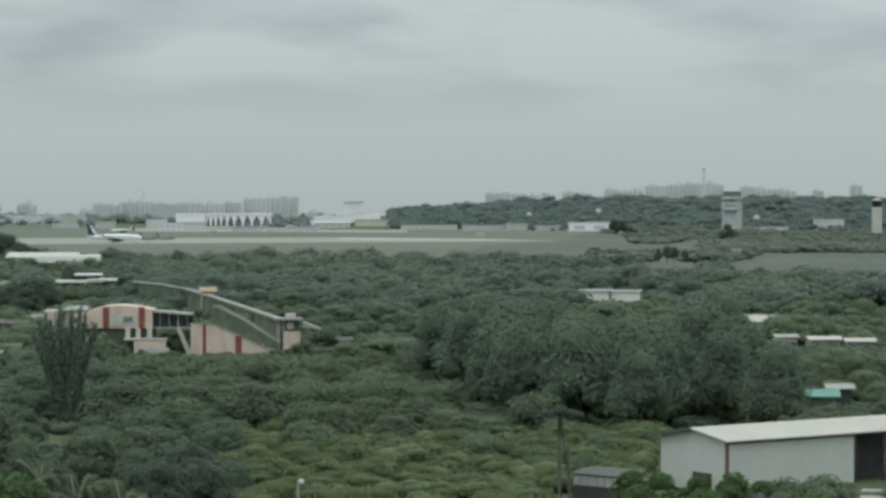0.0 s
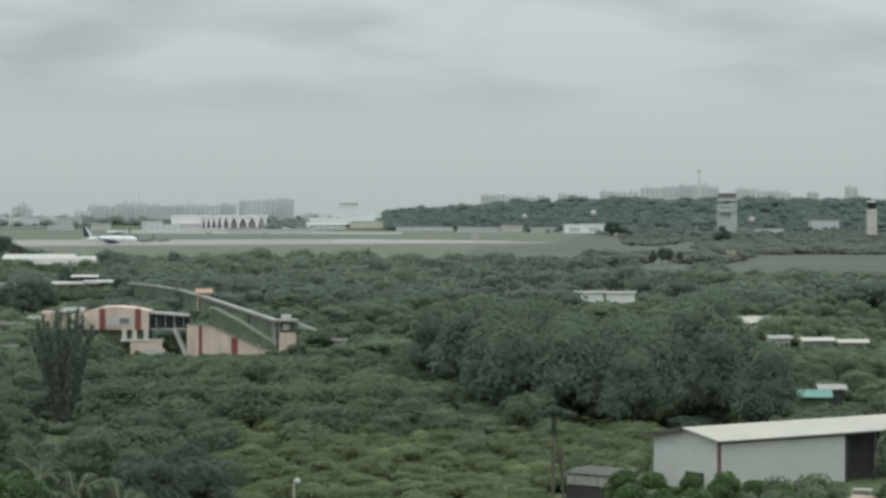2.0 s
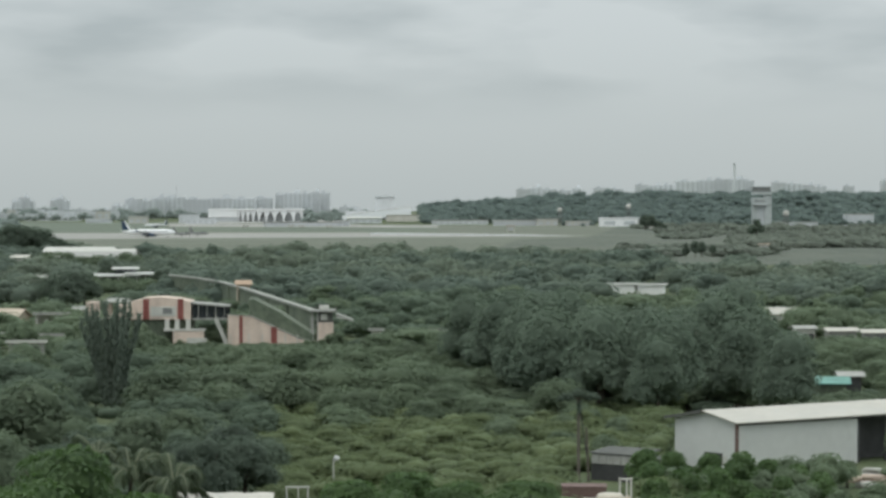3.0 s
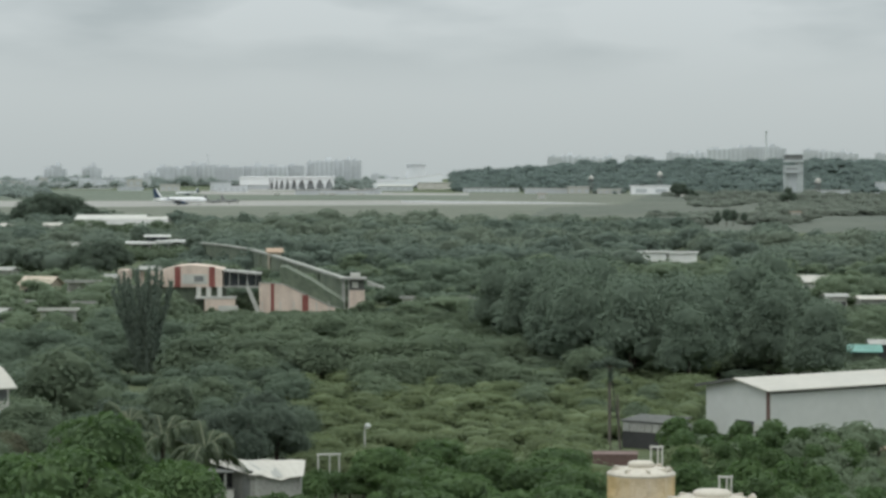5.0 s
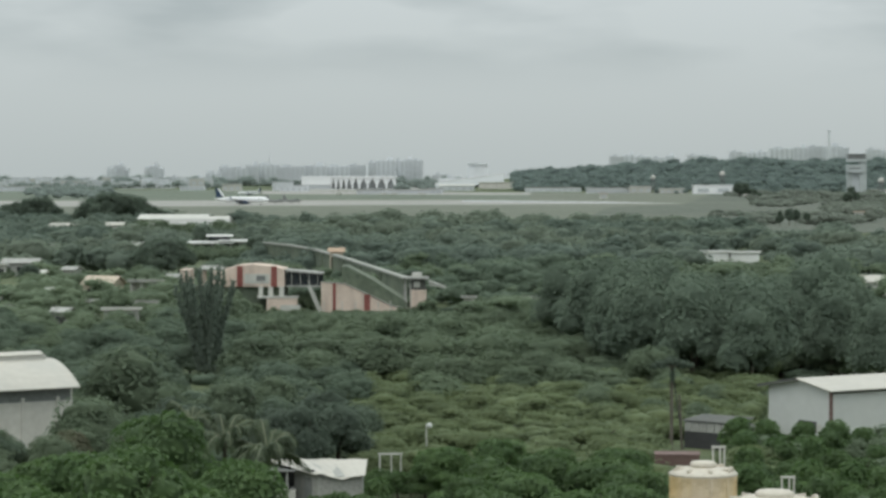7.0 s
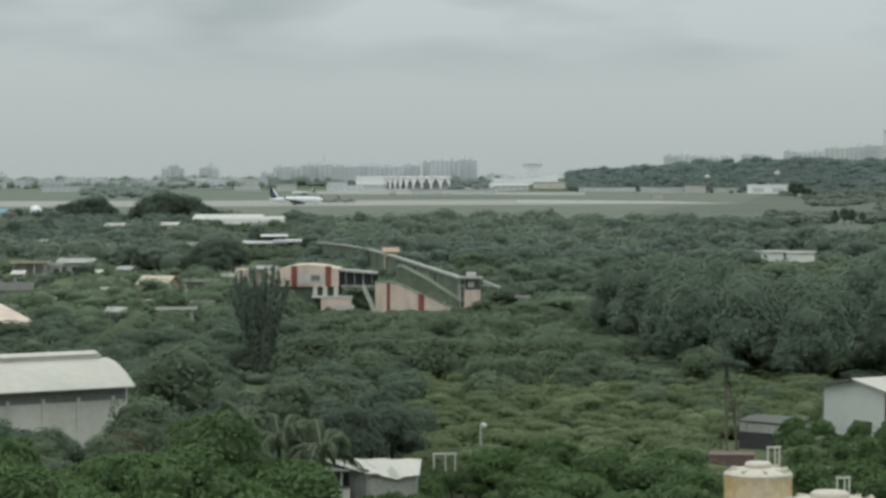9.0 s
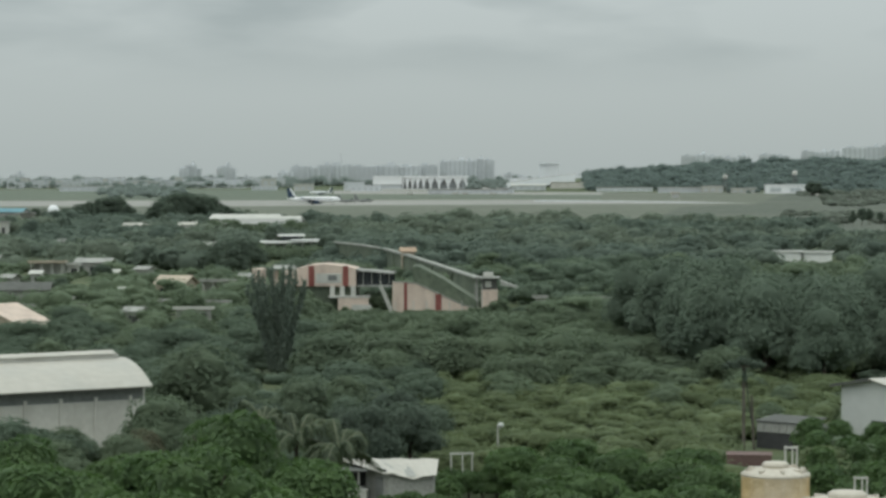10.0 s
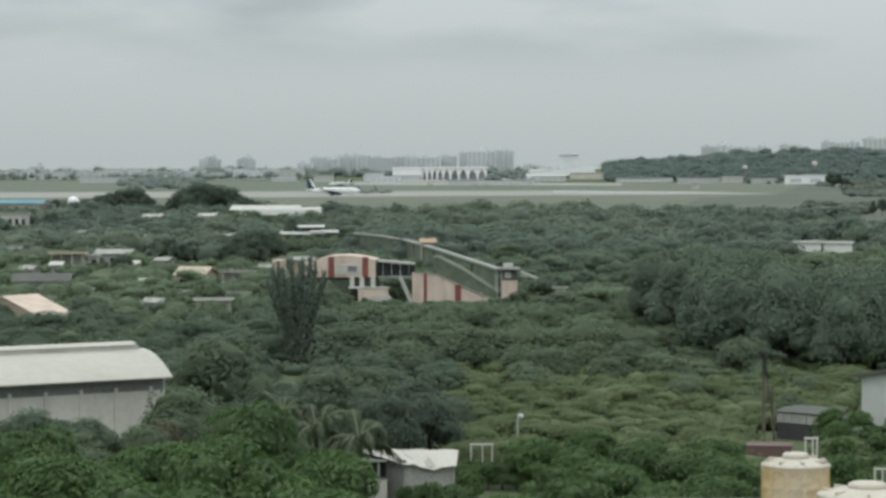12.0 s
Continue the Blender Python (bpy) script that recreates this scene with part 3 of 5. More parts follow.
for u0, u1, d, top in ((1150, 1282, 646, 1.7), (1150, 1282, 636, 1.6), (1142, 1290, 622, 2.0), (1142, 1290, 606, 2.5), (1142, 1290, 590, 3.0), (1142, 1290, 572, 3.5), (1142, 1290, 555, 4.0), (1435, 1512, 494, 2.0), (1435, 1512, 486, 2.0), (1480, 1680, 428, 2.1), (1480, 1680, 420, 2.0), (1505, 1640, 301, 2.3), (1505, 1640, 296, 2.0), (160, 330, 926, 4.9), (160, 330, 915, 4.7), (250, 362, 705, 4.4), (250, 362, 694, 4.0)):
    for k in range(int((u1 - u0) / 5)):
        p = site(column(u0 + 5 * k), d + 4 * rng.random())
        s = 0.4 + 0.25 * rng.random()
        places.append((p.x, p.y, -0.2, s, top * (0.8 + 0.35 * rng.random()) / 4.4, rng.random() * 6.28))
for b0, b1, d0, d1 in CLEAR[14:]:
    for k in range(9):
        if rng.random() < 0.7:
            p = site(b0 + (b1 - b0) * (k + rng.random()) / 9, d1 - 6.5 - 2.5 * rng.random())
            s = 0.2 + 0.16 * rng.random()
            places.append((p.x, p.y, -0.1, s * (d1 / 450), (0.9 + 1.4 * rng.random()) * d1 / 560 / 4.4, rng.random() * 6.28))
join_scatter("hedge_growth", places, LOW, LEAF, "thick low green growth in front of pavilion and huts", "undergrowth")

places = []
for b, d in scatter(196, 296, -3.08, 6.30, lambda d: 6.0, 4.2):
    p, s = site(b, d), 0.6 + 0.3 * rng.random()
    places.append((p.x, p.y, -0.3, s, s * (0.55 + 0.2 * rng.random()), rng.random() * 6.28))
join_scatter("scrub_cover", places, LOW, LEAF_SCRUB, "light olive-green scrub covering the open ground", "scrub")

CLEAR += [(9.25, 10.90, 262, 318), (-6.87, -5.93, 250, 299)]

# ---- trees that stand singly ----
BROAD = tree_kind("broadleaf_tree", "broad mid-green tree with a lumpy dense crown", 8.0, 6.6, LEAF, 1300, 0.40, 11, variants=4, big=1.15)
DUSK = tree_kind("dusky_tree", "broad grey-green tree with a dull dense crown", 8.0, 6.6, LEAF_DARK, 1300, 0.40, 11, variants=4, big=1.15)
PALET = tree_kind("pale_tree", "low pale green tree with a soft spreading crown", 7.5, 5.2, LEAF_PALE, 1400, 0.36, 11, variants=4, big=1.15)
DARKT = tree_kind("dark_tree", "tall dark green tree with a dense heavy crown", 10.0, 12.0, LEAF_SHADE, 3600, 0.42, 17, flat=0.9, variants=5, big=1.1)
DEEPT = tree_kind("shade_tree", "very dark green shade tree with a wide dense crown", 11.0, 11.5, LEAF_DEEP, 2600, 0.44, 15, flat=0.8, variants=3)
SCRUB = tree_kind("scrub_bush", "low light olive-green thorn bush with a flat dome crown", 6.0, 3.4, LEAF_SCRUB, 1100, 0.27, 8, flat=0.42, variants=5, big=1.25, lift=0.9)
FRESH = tree_kind("leafy_tree", "bright fresh green tree with large leaf sprays", 8.5, 8.2, LEAF_FRESH, 2900, 0.36, 15, flat=0.62, droop=0.35, spread=0.4, variants=4)
BUSH = tree_kind("leafy_bush", "low fresh green bush with large leaves", 3.2, 2.8, LEAF_FRESH, 620, 0.27, 8, flat=0.7, droop=0.3, spread=0.4, variants=4)
DRYBUSH = tree_kind("grey_bush", "low grey-green bush with dry twiggy growth", 3.4, 2.6, LEAF_PALE, 560, 0.24, 8, flat=0.7, spread=0.4, variants=3)
RUSSET = tree_kind("russet_tree", "small tree with dull russet and green leaves", 5.5, 5.5, LEAF_BROWN, 1400, 0.3, 9, flat=0.6, droop=0.3, spread=0.5, variants=1)

def headroom(b, d):
    """Height that trees reach in this stretch: lower in front of the white huts."""
    if 4.3 < b < 6.6:
        return 25 - 0.0375 * d
    if 8.1 < b < 9.5:
        return 25 - 0.0490 * d
    return 14.6


# the wood beyond the scrub, dark where tall trees stand
for b, d in scatter(300, 392, -13.70, 12.38, lambda d: 11.0, 6.2):
    p = site(b, d)
    plant((DUSK if b < -3.5 else BROAD, DUSK if b < -5.5 else BROAD, PALET)[tone(p.x * 1.6, p.y)], p, 0.65 + 0.4 * rng.random(), tall=0.75)
for b, d in scatter(262, 372, 1.30, 9.05, lambda d: 15.0, 7.5, lambda b, d: d > 275 + 22 * math.sin(b * 1.9) + 72 * max(0.0, min(1.0, (3.81 - b) / 1.8))):
    k = 0.82 + 0.45 * rng.random()
    plant(DARKT, site(b, d), k, tall=min(1.05, headroom(b, d) / (12.6 * k)))
for b, d in scatter(244, 266, 1.49, 5.98, lambda d: 10.0, 7.0):
    plant(PALET, site(b, d), 0.45 + 0.2 * rng.random(), tall=0.9)
# a bank of large mid-green trees between scrub and pavilion, falling away to the east
for b, d in scatter(284, 308, -5.2, 2.9, lambda d: 11.0, 6.5):
    k = 1.0 + 0.4 * rng.random()
    fall = 1.0 - 0.5 * max(0.0, min(1.0, (b - 1.6) / 1.2))
    plant(BROAD, site(b, d), k, tall=fall * (0.66 + 0.16 * rng.random()) * (0.88 if d > 296 else 1.0))
for b, d in scatter(206, 248, -9.00, -2.88, lambda d: 8.0, 5.0):
    plant(DUSK if rng.random() < 0.75 else BROAD, site(b, d), 0.45 + 0.2 * rng.random(), tall=0.85)
for b, d in scatter(262, 305, 9.2, 12.38, lambda d: 12.0, 6.0):
    plant(BROAD, site(b, d), 0.6 + 0.3 * rng.random(), tall=0.7)
for b, d in scatter(198, 292, -3.08, 6.30, lambda d: 7.0, 3.9):
    plant(SCRUB, site(b, d), 0.62 + 0.42 * rng.random(), tall=0.9)
for b, d in scatter(252, 300, -13.70, -2.88, lambda d: 9.0, 5.5):
    plant(DUSK, site(b, d), 0.6 + 0.3 * rng.random(), tall=0.8)
for u0, d, sc in ((178, 905, 0.85), (214, 900, 0.7), (246, 896, 0.8), (300, 902, 0.95), (318, 905, 1.0), (326, 912, 1.1), (270, 690, 0.6), (345, 690, 0.7), (196, 962, 0.95), (280, 962, 0.9), (236, 1008, 0.95), (305, 1010, 1.0), (170, 1000, 1.0), (262, 912, 1.2), (232, 908, 1.0), (180, 925, 1.15), (205, 922, 1.25), (222, 926, 1.05), (308, 922, 1.25), (288, 918, 1.05), (192, 940, 1.2)):
    plant(BROAD, site(column(u0), d), sc, tall=0.85)
for b, d in scatter(262, 286, -2.6, 4.4, lambda d: 9.0, 9.5):
    plant((SCRUB, PALET, BROAD)[int(rng.integers(3))], site(b, d), 0.6 + 0.5 * rng.random(), tall=0.8)
# single crowns that stand out
for b, d, sc, tl in ((-9.07, 215, 0.95, 0.95), (-8.85, 219, 0.9, 1.0), (-9.27, 211, 0.6, 0.9), (-8.24, 236, 1.35, 0.95), (-7.33, 234, 0.8, 1.0), (-9.00, 240, 0.8, 0.9), (-5.83, 228, 1.05, 0.95), (-4.81, 246, 0.95, 0.85), (-10.50, 262, 0.9, 0.9)):
    plant(BROAD, site(b, d), sc, tall=tl)
for u0, d, sc in ((1300, 1120, 0.42), (1316, 1110, 0.55), (1328, 1130, 0.5), (1348, 1140, 0.4)):
    plant(DEEPT, site(column(u0), d), sc, tall=1.5)
for b, d, sc in ((-6.70, 206, 0.58), (-7.08, 212, 0.6), (-4.68, 204, 0.58), (-4.23, 199, 0.60), (-3.40, 203, 0.62), (-3.78, 212, 0.66), (-4.94, 208, 0.5)):
    plant(DEEPT, site(b, d), sc)
for u0, d, sc in ((-70, 1180, 0.95), (-60, 1160, 1.15), (-40, 1175, 1.3), (-22, 1165, 1.2), (-4, 1170, 1.35), (14, 1165, 1.0), (26, 1175, 0.7), (62, 1130, 0.9), (74, 1115, 1.2), (88, 1125, 1.4), (103, 1110, 1.5), (120, 1118, 1.6), (138, 1112, 1.55), (154, 1120, 1.5), (170, 1125, 1.25), (184, 1140, 1.1), (198, 1150, 0.85), (-150, 1210, 0.7), (-130, 1190, 0.6), (-95, 1195, 0.75), (1228, 2250, 1.5), (1240, 2240, 1.3), (1252, 2245, 0.9), (1262, 2240, 0.6), (1425, 1780, 1.3), (188, 602, 1.0), (214, 592, 1.05), (236, 606, 0.9), (205, 575, 0.8), (-30, 530, 0.6), (-110, 470, 0.6)):
    plant(DEEPT, site(column(u0), d), sc, tall=0.95 if d > 1000 else 0.85)
for b, d in scatter(118, 166, -13.70, -5.58, lambda d: 9.0, 5.4):
    plant(FRESH, site(b, d), 0.86 + 0.24 * rng.random() + 0.06 * math.sin(b * 3), tall=0.98 + 0.16 * math.sin(b * 2.9 + 1.2) * math.sin(d * 0.3) + 0.12 * rng.random())
for b, d in scatter(168, 206, -13.70, -6.85, lambda d: 8.0, 4.5):
    plant(BROAD if rng.random() < 0.6 else FRESH, site(b, d), 0.5 + 0.2 * rng.random(), tall=0.9)
for b, d in scatter(146, 194, -2.88, 3.55, lambda d: 7.5, 4.4):
    plant(FRESH, site(b, d), 0.55 + 0.25 * rng.random() + 0.08 * math.sin(b * 2.6), tall=0.85)
for b, d in scatter(142, 188, -3.08, 3.87, lambda d: 6.0, 2.7):
    plant(BUSH, site(b, d), 0.75 + 0.35 * rng.random())
for b, d in scatter(130, 142, -3.14, 3.55, lambda d: 6.0, 4.0):
    plant(FRESH, site(b, d), 0.42 + 0.12 * rng.random(), tall=0.8)
for b, d in scatter(140, 160, -5.83, -2.69, lambda d: 8.0, 4.6):
    plant(FRESH, site(b, d), 0.55 + 0.15 * rng.random(), tall=0.7)
for u0, d, sc in ((-150, 205, 1.0), (-118, 206, 0.8), (-96, 204, 1.1), (-60, 206, 0.75), (-12, 205, 0.9), (28, 206, 1.2), (42, 208, 1.35), (52, 209, 1.2)):
    plant(RUSSET if u0 > 20 else BROAD, site(column(u0), d), sc * 0.6, tall=1.0)
for u0, d, sc in ((-225, 203, 0.7), (-206, 202, 0.62), (-188, 203, 0.7), (-172, 201, 0.6), (-140, 203, 0.66), (-108, 203, 0.6), (-78, 204, 0.55)):
    plant(DUSK, site(column(u0), d), sc, tall=1.05)
for b, d, sc in ((-9.94, 170, 1.45), (-9.44, 171, 1.5), (-8.93, 172, 1.45), (-10.31, 170, 1.35), (-8.43, 173, 1.35)):
    plant(RUSSET, site(b, d), sc * 0.8, tall=1.05)
    plant(FRESH, site(b + 0.25, d - 1.5), 0.62 * sc, tall=0.95)
for b, d in scatter(166, 200, -8.37, -4.94, lambda d: 9.0, 5.0):
    plant(DUSK if rng.random() < 0.6 else BROAD, site(b, d), 0.5 + 0.2 * rng.random(), tall=0.85)
for b, d in scatter(164, 221, 5.66, 11.89, lambda d: 5.0, 2.6):
    dry = b > 8.01 and rng.random() < 0.7
    plant(DRYBUSH if dry else BUSH, site(b, d), 0.85 + 0.4 * rng.random() + (0.15 if d > 205 else 0.0))
for u0, d, sc in ((478, 176, 0.8), (500, 174, 0.85), (525, 174, 1.0), (548, 175, 1.1), (572, 178, 1.0), (590, 180, 1.0), (515, 178, 0.9)):
    plant(BUSH, site(column(u0), d), sc)
for u0, d, sc in ((376, 427, 0.85), (345, 427, 1.0), (404, 426, 0.7), (655, 427, 0.8), (668, 427, 1.1), (680, 428, 1.25), (630, 426, 0.75), (602, 426, 0.5), (560, 426, 0.45), (520, 426, 0.5)):
    plant(DRYBUSH, site(column(u0), d), sc)
for u0, d, sc in ((450, 434.2, 0.8), (463, 435, 0.84), (476, 434, 0.78)):
    plant(PALET, site(column(u0), d), sc)
for k in range(16):
    plant(BUSH, site(-2.69 + 0.105 * k, 190 + 3 * (k % 3)), 0.62 + 0.15 * rng.random())
    plant(SCRUB, site(-2.69 + 0.105 * k, 200 + 3 * (k % 2)), 0.72 + 0.15 * rng.random())
for b, d in ((11.84, 226), (12.14, 228)):
    plant(PALET, site(b, d), 1.0, tall=1.4)


# ---- warehouse ----
def warehouse():
    t = thing("warehouse", (31.7, 232.0, 0), 33, "white sheet-metal warehouse with a shallow pale gabled roof", "warehouse")
    L, S, E, R = 27.0, 9.0, 4.5, 5.25
    # x runs along the long side, y back along the gable
    part("gable_wall", prism([(0, 0), (S, 0), (S, E), (S / 2, R), (0, E)], 0, 0.2), WHITE_SHEET, t).matrix_basis = pose(0.2, 0, 0, 0, 0, 90)
    part("long_wall", box(7.7, 0.1, E / 2, 15.0, 0.2, E), WHITE_SHEET, t)
    part("back_wall", box(L / 2, S - 0.1, E / 2, L - 0.4, 0.2, E), WHITE_SHEET, t)
    part("end_wall", box(L - 0.1, S / 2, E / 2, 0.2, S - 0.4, E), WHITE_SHEET, t)
    for k, (y0, y1, sgn) in enumerate(((-0.5, S / 2, 1), (S + 0.9, S / 2, -1))):
        z0 = E + 0.12 - (0.11 if k == 0 else 0.2)
        bm = prism([(y0, z0), (y1, R + 0.12), (y1, R + 0.24), (y0, z0 + 0.12)], -0.5, L + 0.4)
        part("roof_slope", bm, ROOF_PALE, t).matrix_basis = pose(0, 0, 0, 0, 0, 90) @ Matrix.Diagonal((1, -1, 1, 1))
    part("corner_post", box(-0.05, -0.05, E / 2, 0.26, 0.26, E), RUST, t)
    part("low_opening", box(0.12, 3.3, 1.0, 0.3, 2.6, 1.1), DARK_STEEL, t)
    part("opening_panel", box(0.02, 1.9, 0.9, 0.1, 1.1, 0.9), LIME, t)
    part("eave_beam", box(L / 2, -0.12, E - 0.1, L, 0.14, 0.2), DARK_STEEL, t)
    # dark strip along the sloping roof edge at the gable
    part("barge_board", prism([(S / 2, R + 0.25), (S + 0.95, E + 0.06), (S + 0.95, E - 0.2), (S / 2, R - 0.02)], 0.72, 0.84), OLD_SHEET, t).matrix_basis = pose(0.2, 0, 0, 0, 0, 90)
    # added dark sheet stands in for the shade inside the open bays
    part("inner_partition", box(21.0, 2.6, E / 2, 11.0, 0.15, E - 0.1), DARK_STEEL, t, "dark sheet added as the shade inside the open bays")
    for x in (15.4, 19.0, 22.8, 26.6):
        part("bay_post", box(x, 0.1, E / 2, 0.25, 0.25, E), DARK_STEEL, t)


warehouse()


# ---- curved shed ----
def barrel_shed():
    t = thing("barrel_roof_shed", (-37.6, 226.4, 0), 35, "long white shed with a curved pale metal roof and ridge vent", "shed")
    L, S, E, R = 30.0, 10.0, 5.38, 2.2
    arc = [((S / 2 + 1.2) * (k / 8 - 1) + S / 2, E + R * (1 - abs(k / 8 - 1) ** 1.9)) for k in range(17)]
    prof = [(x, z + 0.12) for x, z in arc] + arc[::-1]
    part("curved_roof", prism(prof, -0.2, L), ROOF_PALE, t).matrix_basis = pose(0, 0, 0, 0, 0, 90)
    part("vent_slot", box(-L / 2 + 0.4, S / 2, E + R + 0.2, L - 2.0, 1.4, 0.54), LIME, t)
    part("ridge_vent", prism([(S / 2 - 0.85, E + R + 0.46), (S / 2, E + R + 0.72), (S / 2 + 0.85, E + R + 0.46), (S / 2 + 0.85, E + R + 0.56), (S / 2, E + R + 0.84), (S / 2 - 0.85, E + R + 0.56)], 0.9, L - 1), ROOF_PALE, t).matrix_basis = pose(0, 0, 0, 0, 0, 90)
    part("front_wall", box(-L / 2, 0.1, E / 2, L, 0.2, E), WHITEWASH, t)
    # grey strip paints the shade of the overhanging eave on the wall
    part("vent_band", box(-L / 2, 0.05, E - 0.6, L - 0.4, 0.16, 1.1), GREY_PAINT, t)
    for k in range(9):
        part("pilaster", box(-1.5 - 3.4 * k, -0.08, 2.3, 0.3, 0.16, 4.6), WHITEWASH, t)
    part("back_wall", box(-L / 2, S - 0.1, E / 2, L, 0.2, E), WHITEWASH, t)
    part("gable_wall", box(-0.1, S / 2, E / 2, 0.2, S - 0.4, E), WHITEWASH, t)


barrel_shed()


# ---- striped pavilion and its stand ----
def striped_pavilion():
    t = thing("striped_pavilion", site(-4.04, 430), 0, "pink plaster pavilion with dark red bands and a glazed gallery", "building")
    # upper hall: a shallow arched front with two red bands
    arch = [(-15.0, 4.95), (-4.6, 4.95), (-4.6, 8.0), (-7.2, 8.5), (-9.8, 8.75), (-12.4, 8.6), (-15.0, 7.9)]
    part("upper_hall", prism(arch, 1.0, 9.0), PINK, t)
    for x in (-12.25, -6.35):
        part("red_band", box(x, 0.95, 6.7, 1.0, 0.14, 3.5), RED_BAND, t)
    part("end_bay", box(-16.1, 2.0, 6.25, 2.2, 6.0, 2.5), PINK, t)
    part("sign_panel", box(-9.3, 0.93, 6.3, 4.4, 0.1, 1.7), LIME, t)
    win = part("window", box(-8.6, 0.86, 6.4, 1.5, 0.12, 0.9), GREY_PAINT, t)
    part("window_frame", box(-8.6, 0.83, 6.93, 1.9, 0.2, 0.14), LIME, win)
    part("roof_edge", box(-17.6, 5.0, 7.9, 4.2, 6.0, 0.22), COPING, t)
    part("side_block", box(-21.9, 6.0, 6.5, 1.7, 6.0, 2.6), PINK, t)
    part("side_base", box(-21.9, 6.0, 2.6, 1.6, 5.8, 5.2), GREEN_WALL, t)
    part("side_post", box(-18.8, 4.0, 3.8, 0.9, 0.6, 7.4), PINK, t)
    part("plinth", box(-13.0, 5.4, 2.46, 17.0, 7.6, 4.9), GREEN_WALL, t)
    # porch under the hall
    for x in (-8.6, -6.9, -5.0):
        part("porch_column", box(x, 0.6, 4.15, 0.75, 0.6, 1.6), LIME, t)
    part("porch_slab", box(-5.6, 0.2, 3.2, 7.0, 2.2, 0.3), LIME, t)
    part("porch_terrace", box(-4.9, 0.1, 1.5, 5.2, 1.8, 3.0), PINK, t)
    part("terrace_wall", box(-3.4, -1.4, 0.95, 3.4, 0.3, 1.9), LIME, t)
    # dark gallery between hall and stand
    part("gallery_back", box(-1.4, 7.0, 6.2, 6.3, 0.3, 2.4), GLASS_DARK, t)
    part("gallery_floor", box(-1.4, 4.6, 4.95, 6.3, 5.2, 0.3), CEMENT, t)
    roof = part("gallery_roof", prism([(-4.7, 7.55), (1.9, 7.0), (1.9, 7.3), (-4.7, 7.85)], 1.5, 8.0), CEMENT, t)
    for k in range(6):
        part("gallery_pane", box(-4.0 + 1.05 * k, 2.2, 6.2, 0.9, 0.08, 2.1), GLASS_DARK, t)
    for k in range(4):
        part("gallery_mullion", box(-3.4 + 1.5 * k, 2.05, 6.2, 0.12, 0.12, 2.3), CEMENT, t)
    # outside stair
    part("stair_flight", prism([(-0.5, 5.1), (0.0, 5.1), (2.2, 0.0), (1.6, 0.0)], -1.0, -0.2), LIME, t)
    part("stair_rail", prism([(-0.4, 6.0), (-0.25, 6.0), (2.15, 0.9), (2.0, 0.9)], -1.05, -0.95), LIME, t)
    # raked side wall of the stand
    part("stand_wall", prism([(1.8, -0.2), (15.7, -0.2), (15.7, 1.3), (13.9, 1.7), (10.5, 3.3), (9.0, 4.0), (5.8, 5.5), (1.8, 5.75)], 0.0, 0.5), PINK, t)
    part("stand_deck", prism([(6.0, -0.2), (16.3, -0.2), (16.3, 2.4), (10.5, 6.2), (6.2, 8.4), (5.2, 8.4)], 0.52, 9.5), GREEN_WALL, t)
    for x, z in ((4.05, 5.6), (9.7, 3.65)):
        part("red_band", box(x, -0.06, z / 2, 0.55 if x < 5 else 1.05, 0.14, z), RED_BAND, t)
    for x in (2.3, 5.4, 7.7, 11.6, 13.7):
        part("wall_rib", box(x, -0.05, 1.3, 0.16, 0.12, 2.4), LIME, t)
    part("wall_cap", prism([(1.7, 5.76), (5.8, 5.51), (14.0, 1.71), (15.8, 1.31), (15.8, 1.43), (14.0, 1.84), (5.8, 5.65), (1.7, 5.9)], -0.12, 0.5), COPING, t)
    # corner tower
    part("tower_block", box(18.5, 2.0, 2.2, 2.6, 3.6, 4.4), PINK, t)
    for x in (16.2, 17.2):
        part("tower_column", box(x, 1.2, 3.2, 0.55, 0.6, 6.4), CEMENT, t)
    part("tower_slab", box(18.0, 1.8, 6.45, 4.4, 4.2, 0.35), CEMENT, t)
    part("tower_cap", box(18.2, 1.8, 7.0, 1.7, 2.0, 0.7), LIME, t)
    part("tower_room", box(18.5, 2.3, 5.35, 2.4, 3.0, 1.86), OLD_SHEET, t)
    part("tower_window", box(18.2, 0.7, 5.35, 1.1, 0.12, 1.0), LIME, t)
    part("side_canopy", prism([(20.2, 5.2), (23.2, 4.6), (23.2, 4.85), (20.2, 6.0)], 1.0, 5.0), COPING, t)


striped_pavilion()


def curved_wall():
    """Long raised wall that runs back from the pavilion in a gentle curve."""
    t = thing("curved_wall", (0, 0, 0), 0, "long curved mossy wall with a pale weathered coping", "wall")
    line = [Vector((-14.3, 440)), Vector((-30.8, 540)), Vector((-41.5, 600)), Vector((-50, 632)), Vector((-58.5, 655))]
    pts = []
    for k in range(25):
        f = k / 24 * (len(line) - 1)
        i = min(int(f), len(line) - 2)
        pts.append(line[i].lerp(line[i + 1], f - i))
    for k, (a, b) in enumerate(zip(pts, pts[1:])):
        mid, way = (a + b) / 2, b - a
        turn = math.degrees(math.atan2(way.y, way.x))
        part("wall_panel", box(mid.x, mid.y, 2.8, way.length + 0.1, 0.5, 5.9, turn), GREEN_WALL, t)
        part("coping_stone", box(mid.x, mid.y, 6.05, way.length + 0.15, 1.1, 0.42, turn), COPING, t)
        if k % 2 == 0 and k < 16:
            side = Vector((way.y, -way.x)).normalized() * -0.4
            part("pier", box(a.x + side.x, a.y + side.y, 2.7, 0.7, 0.3, 5.6, turn), GREEN_WALL, t)


curved_wall()


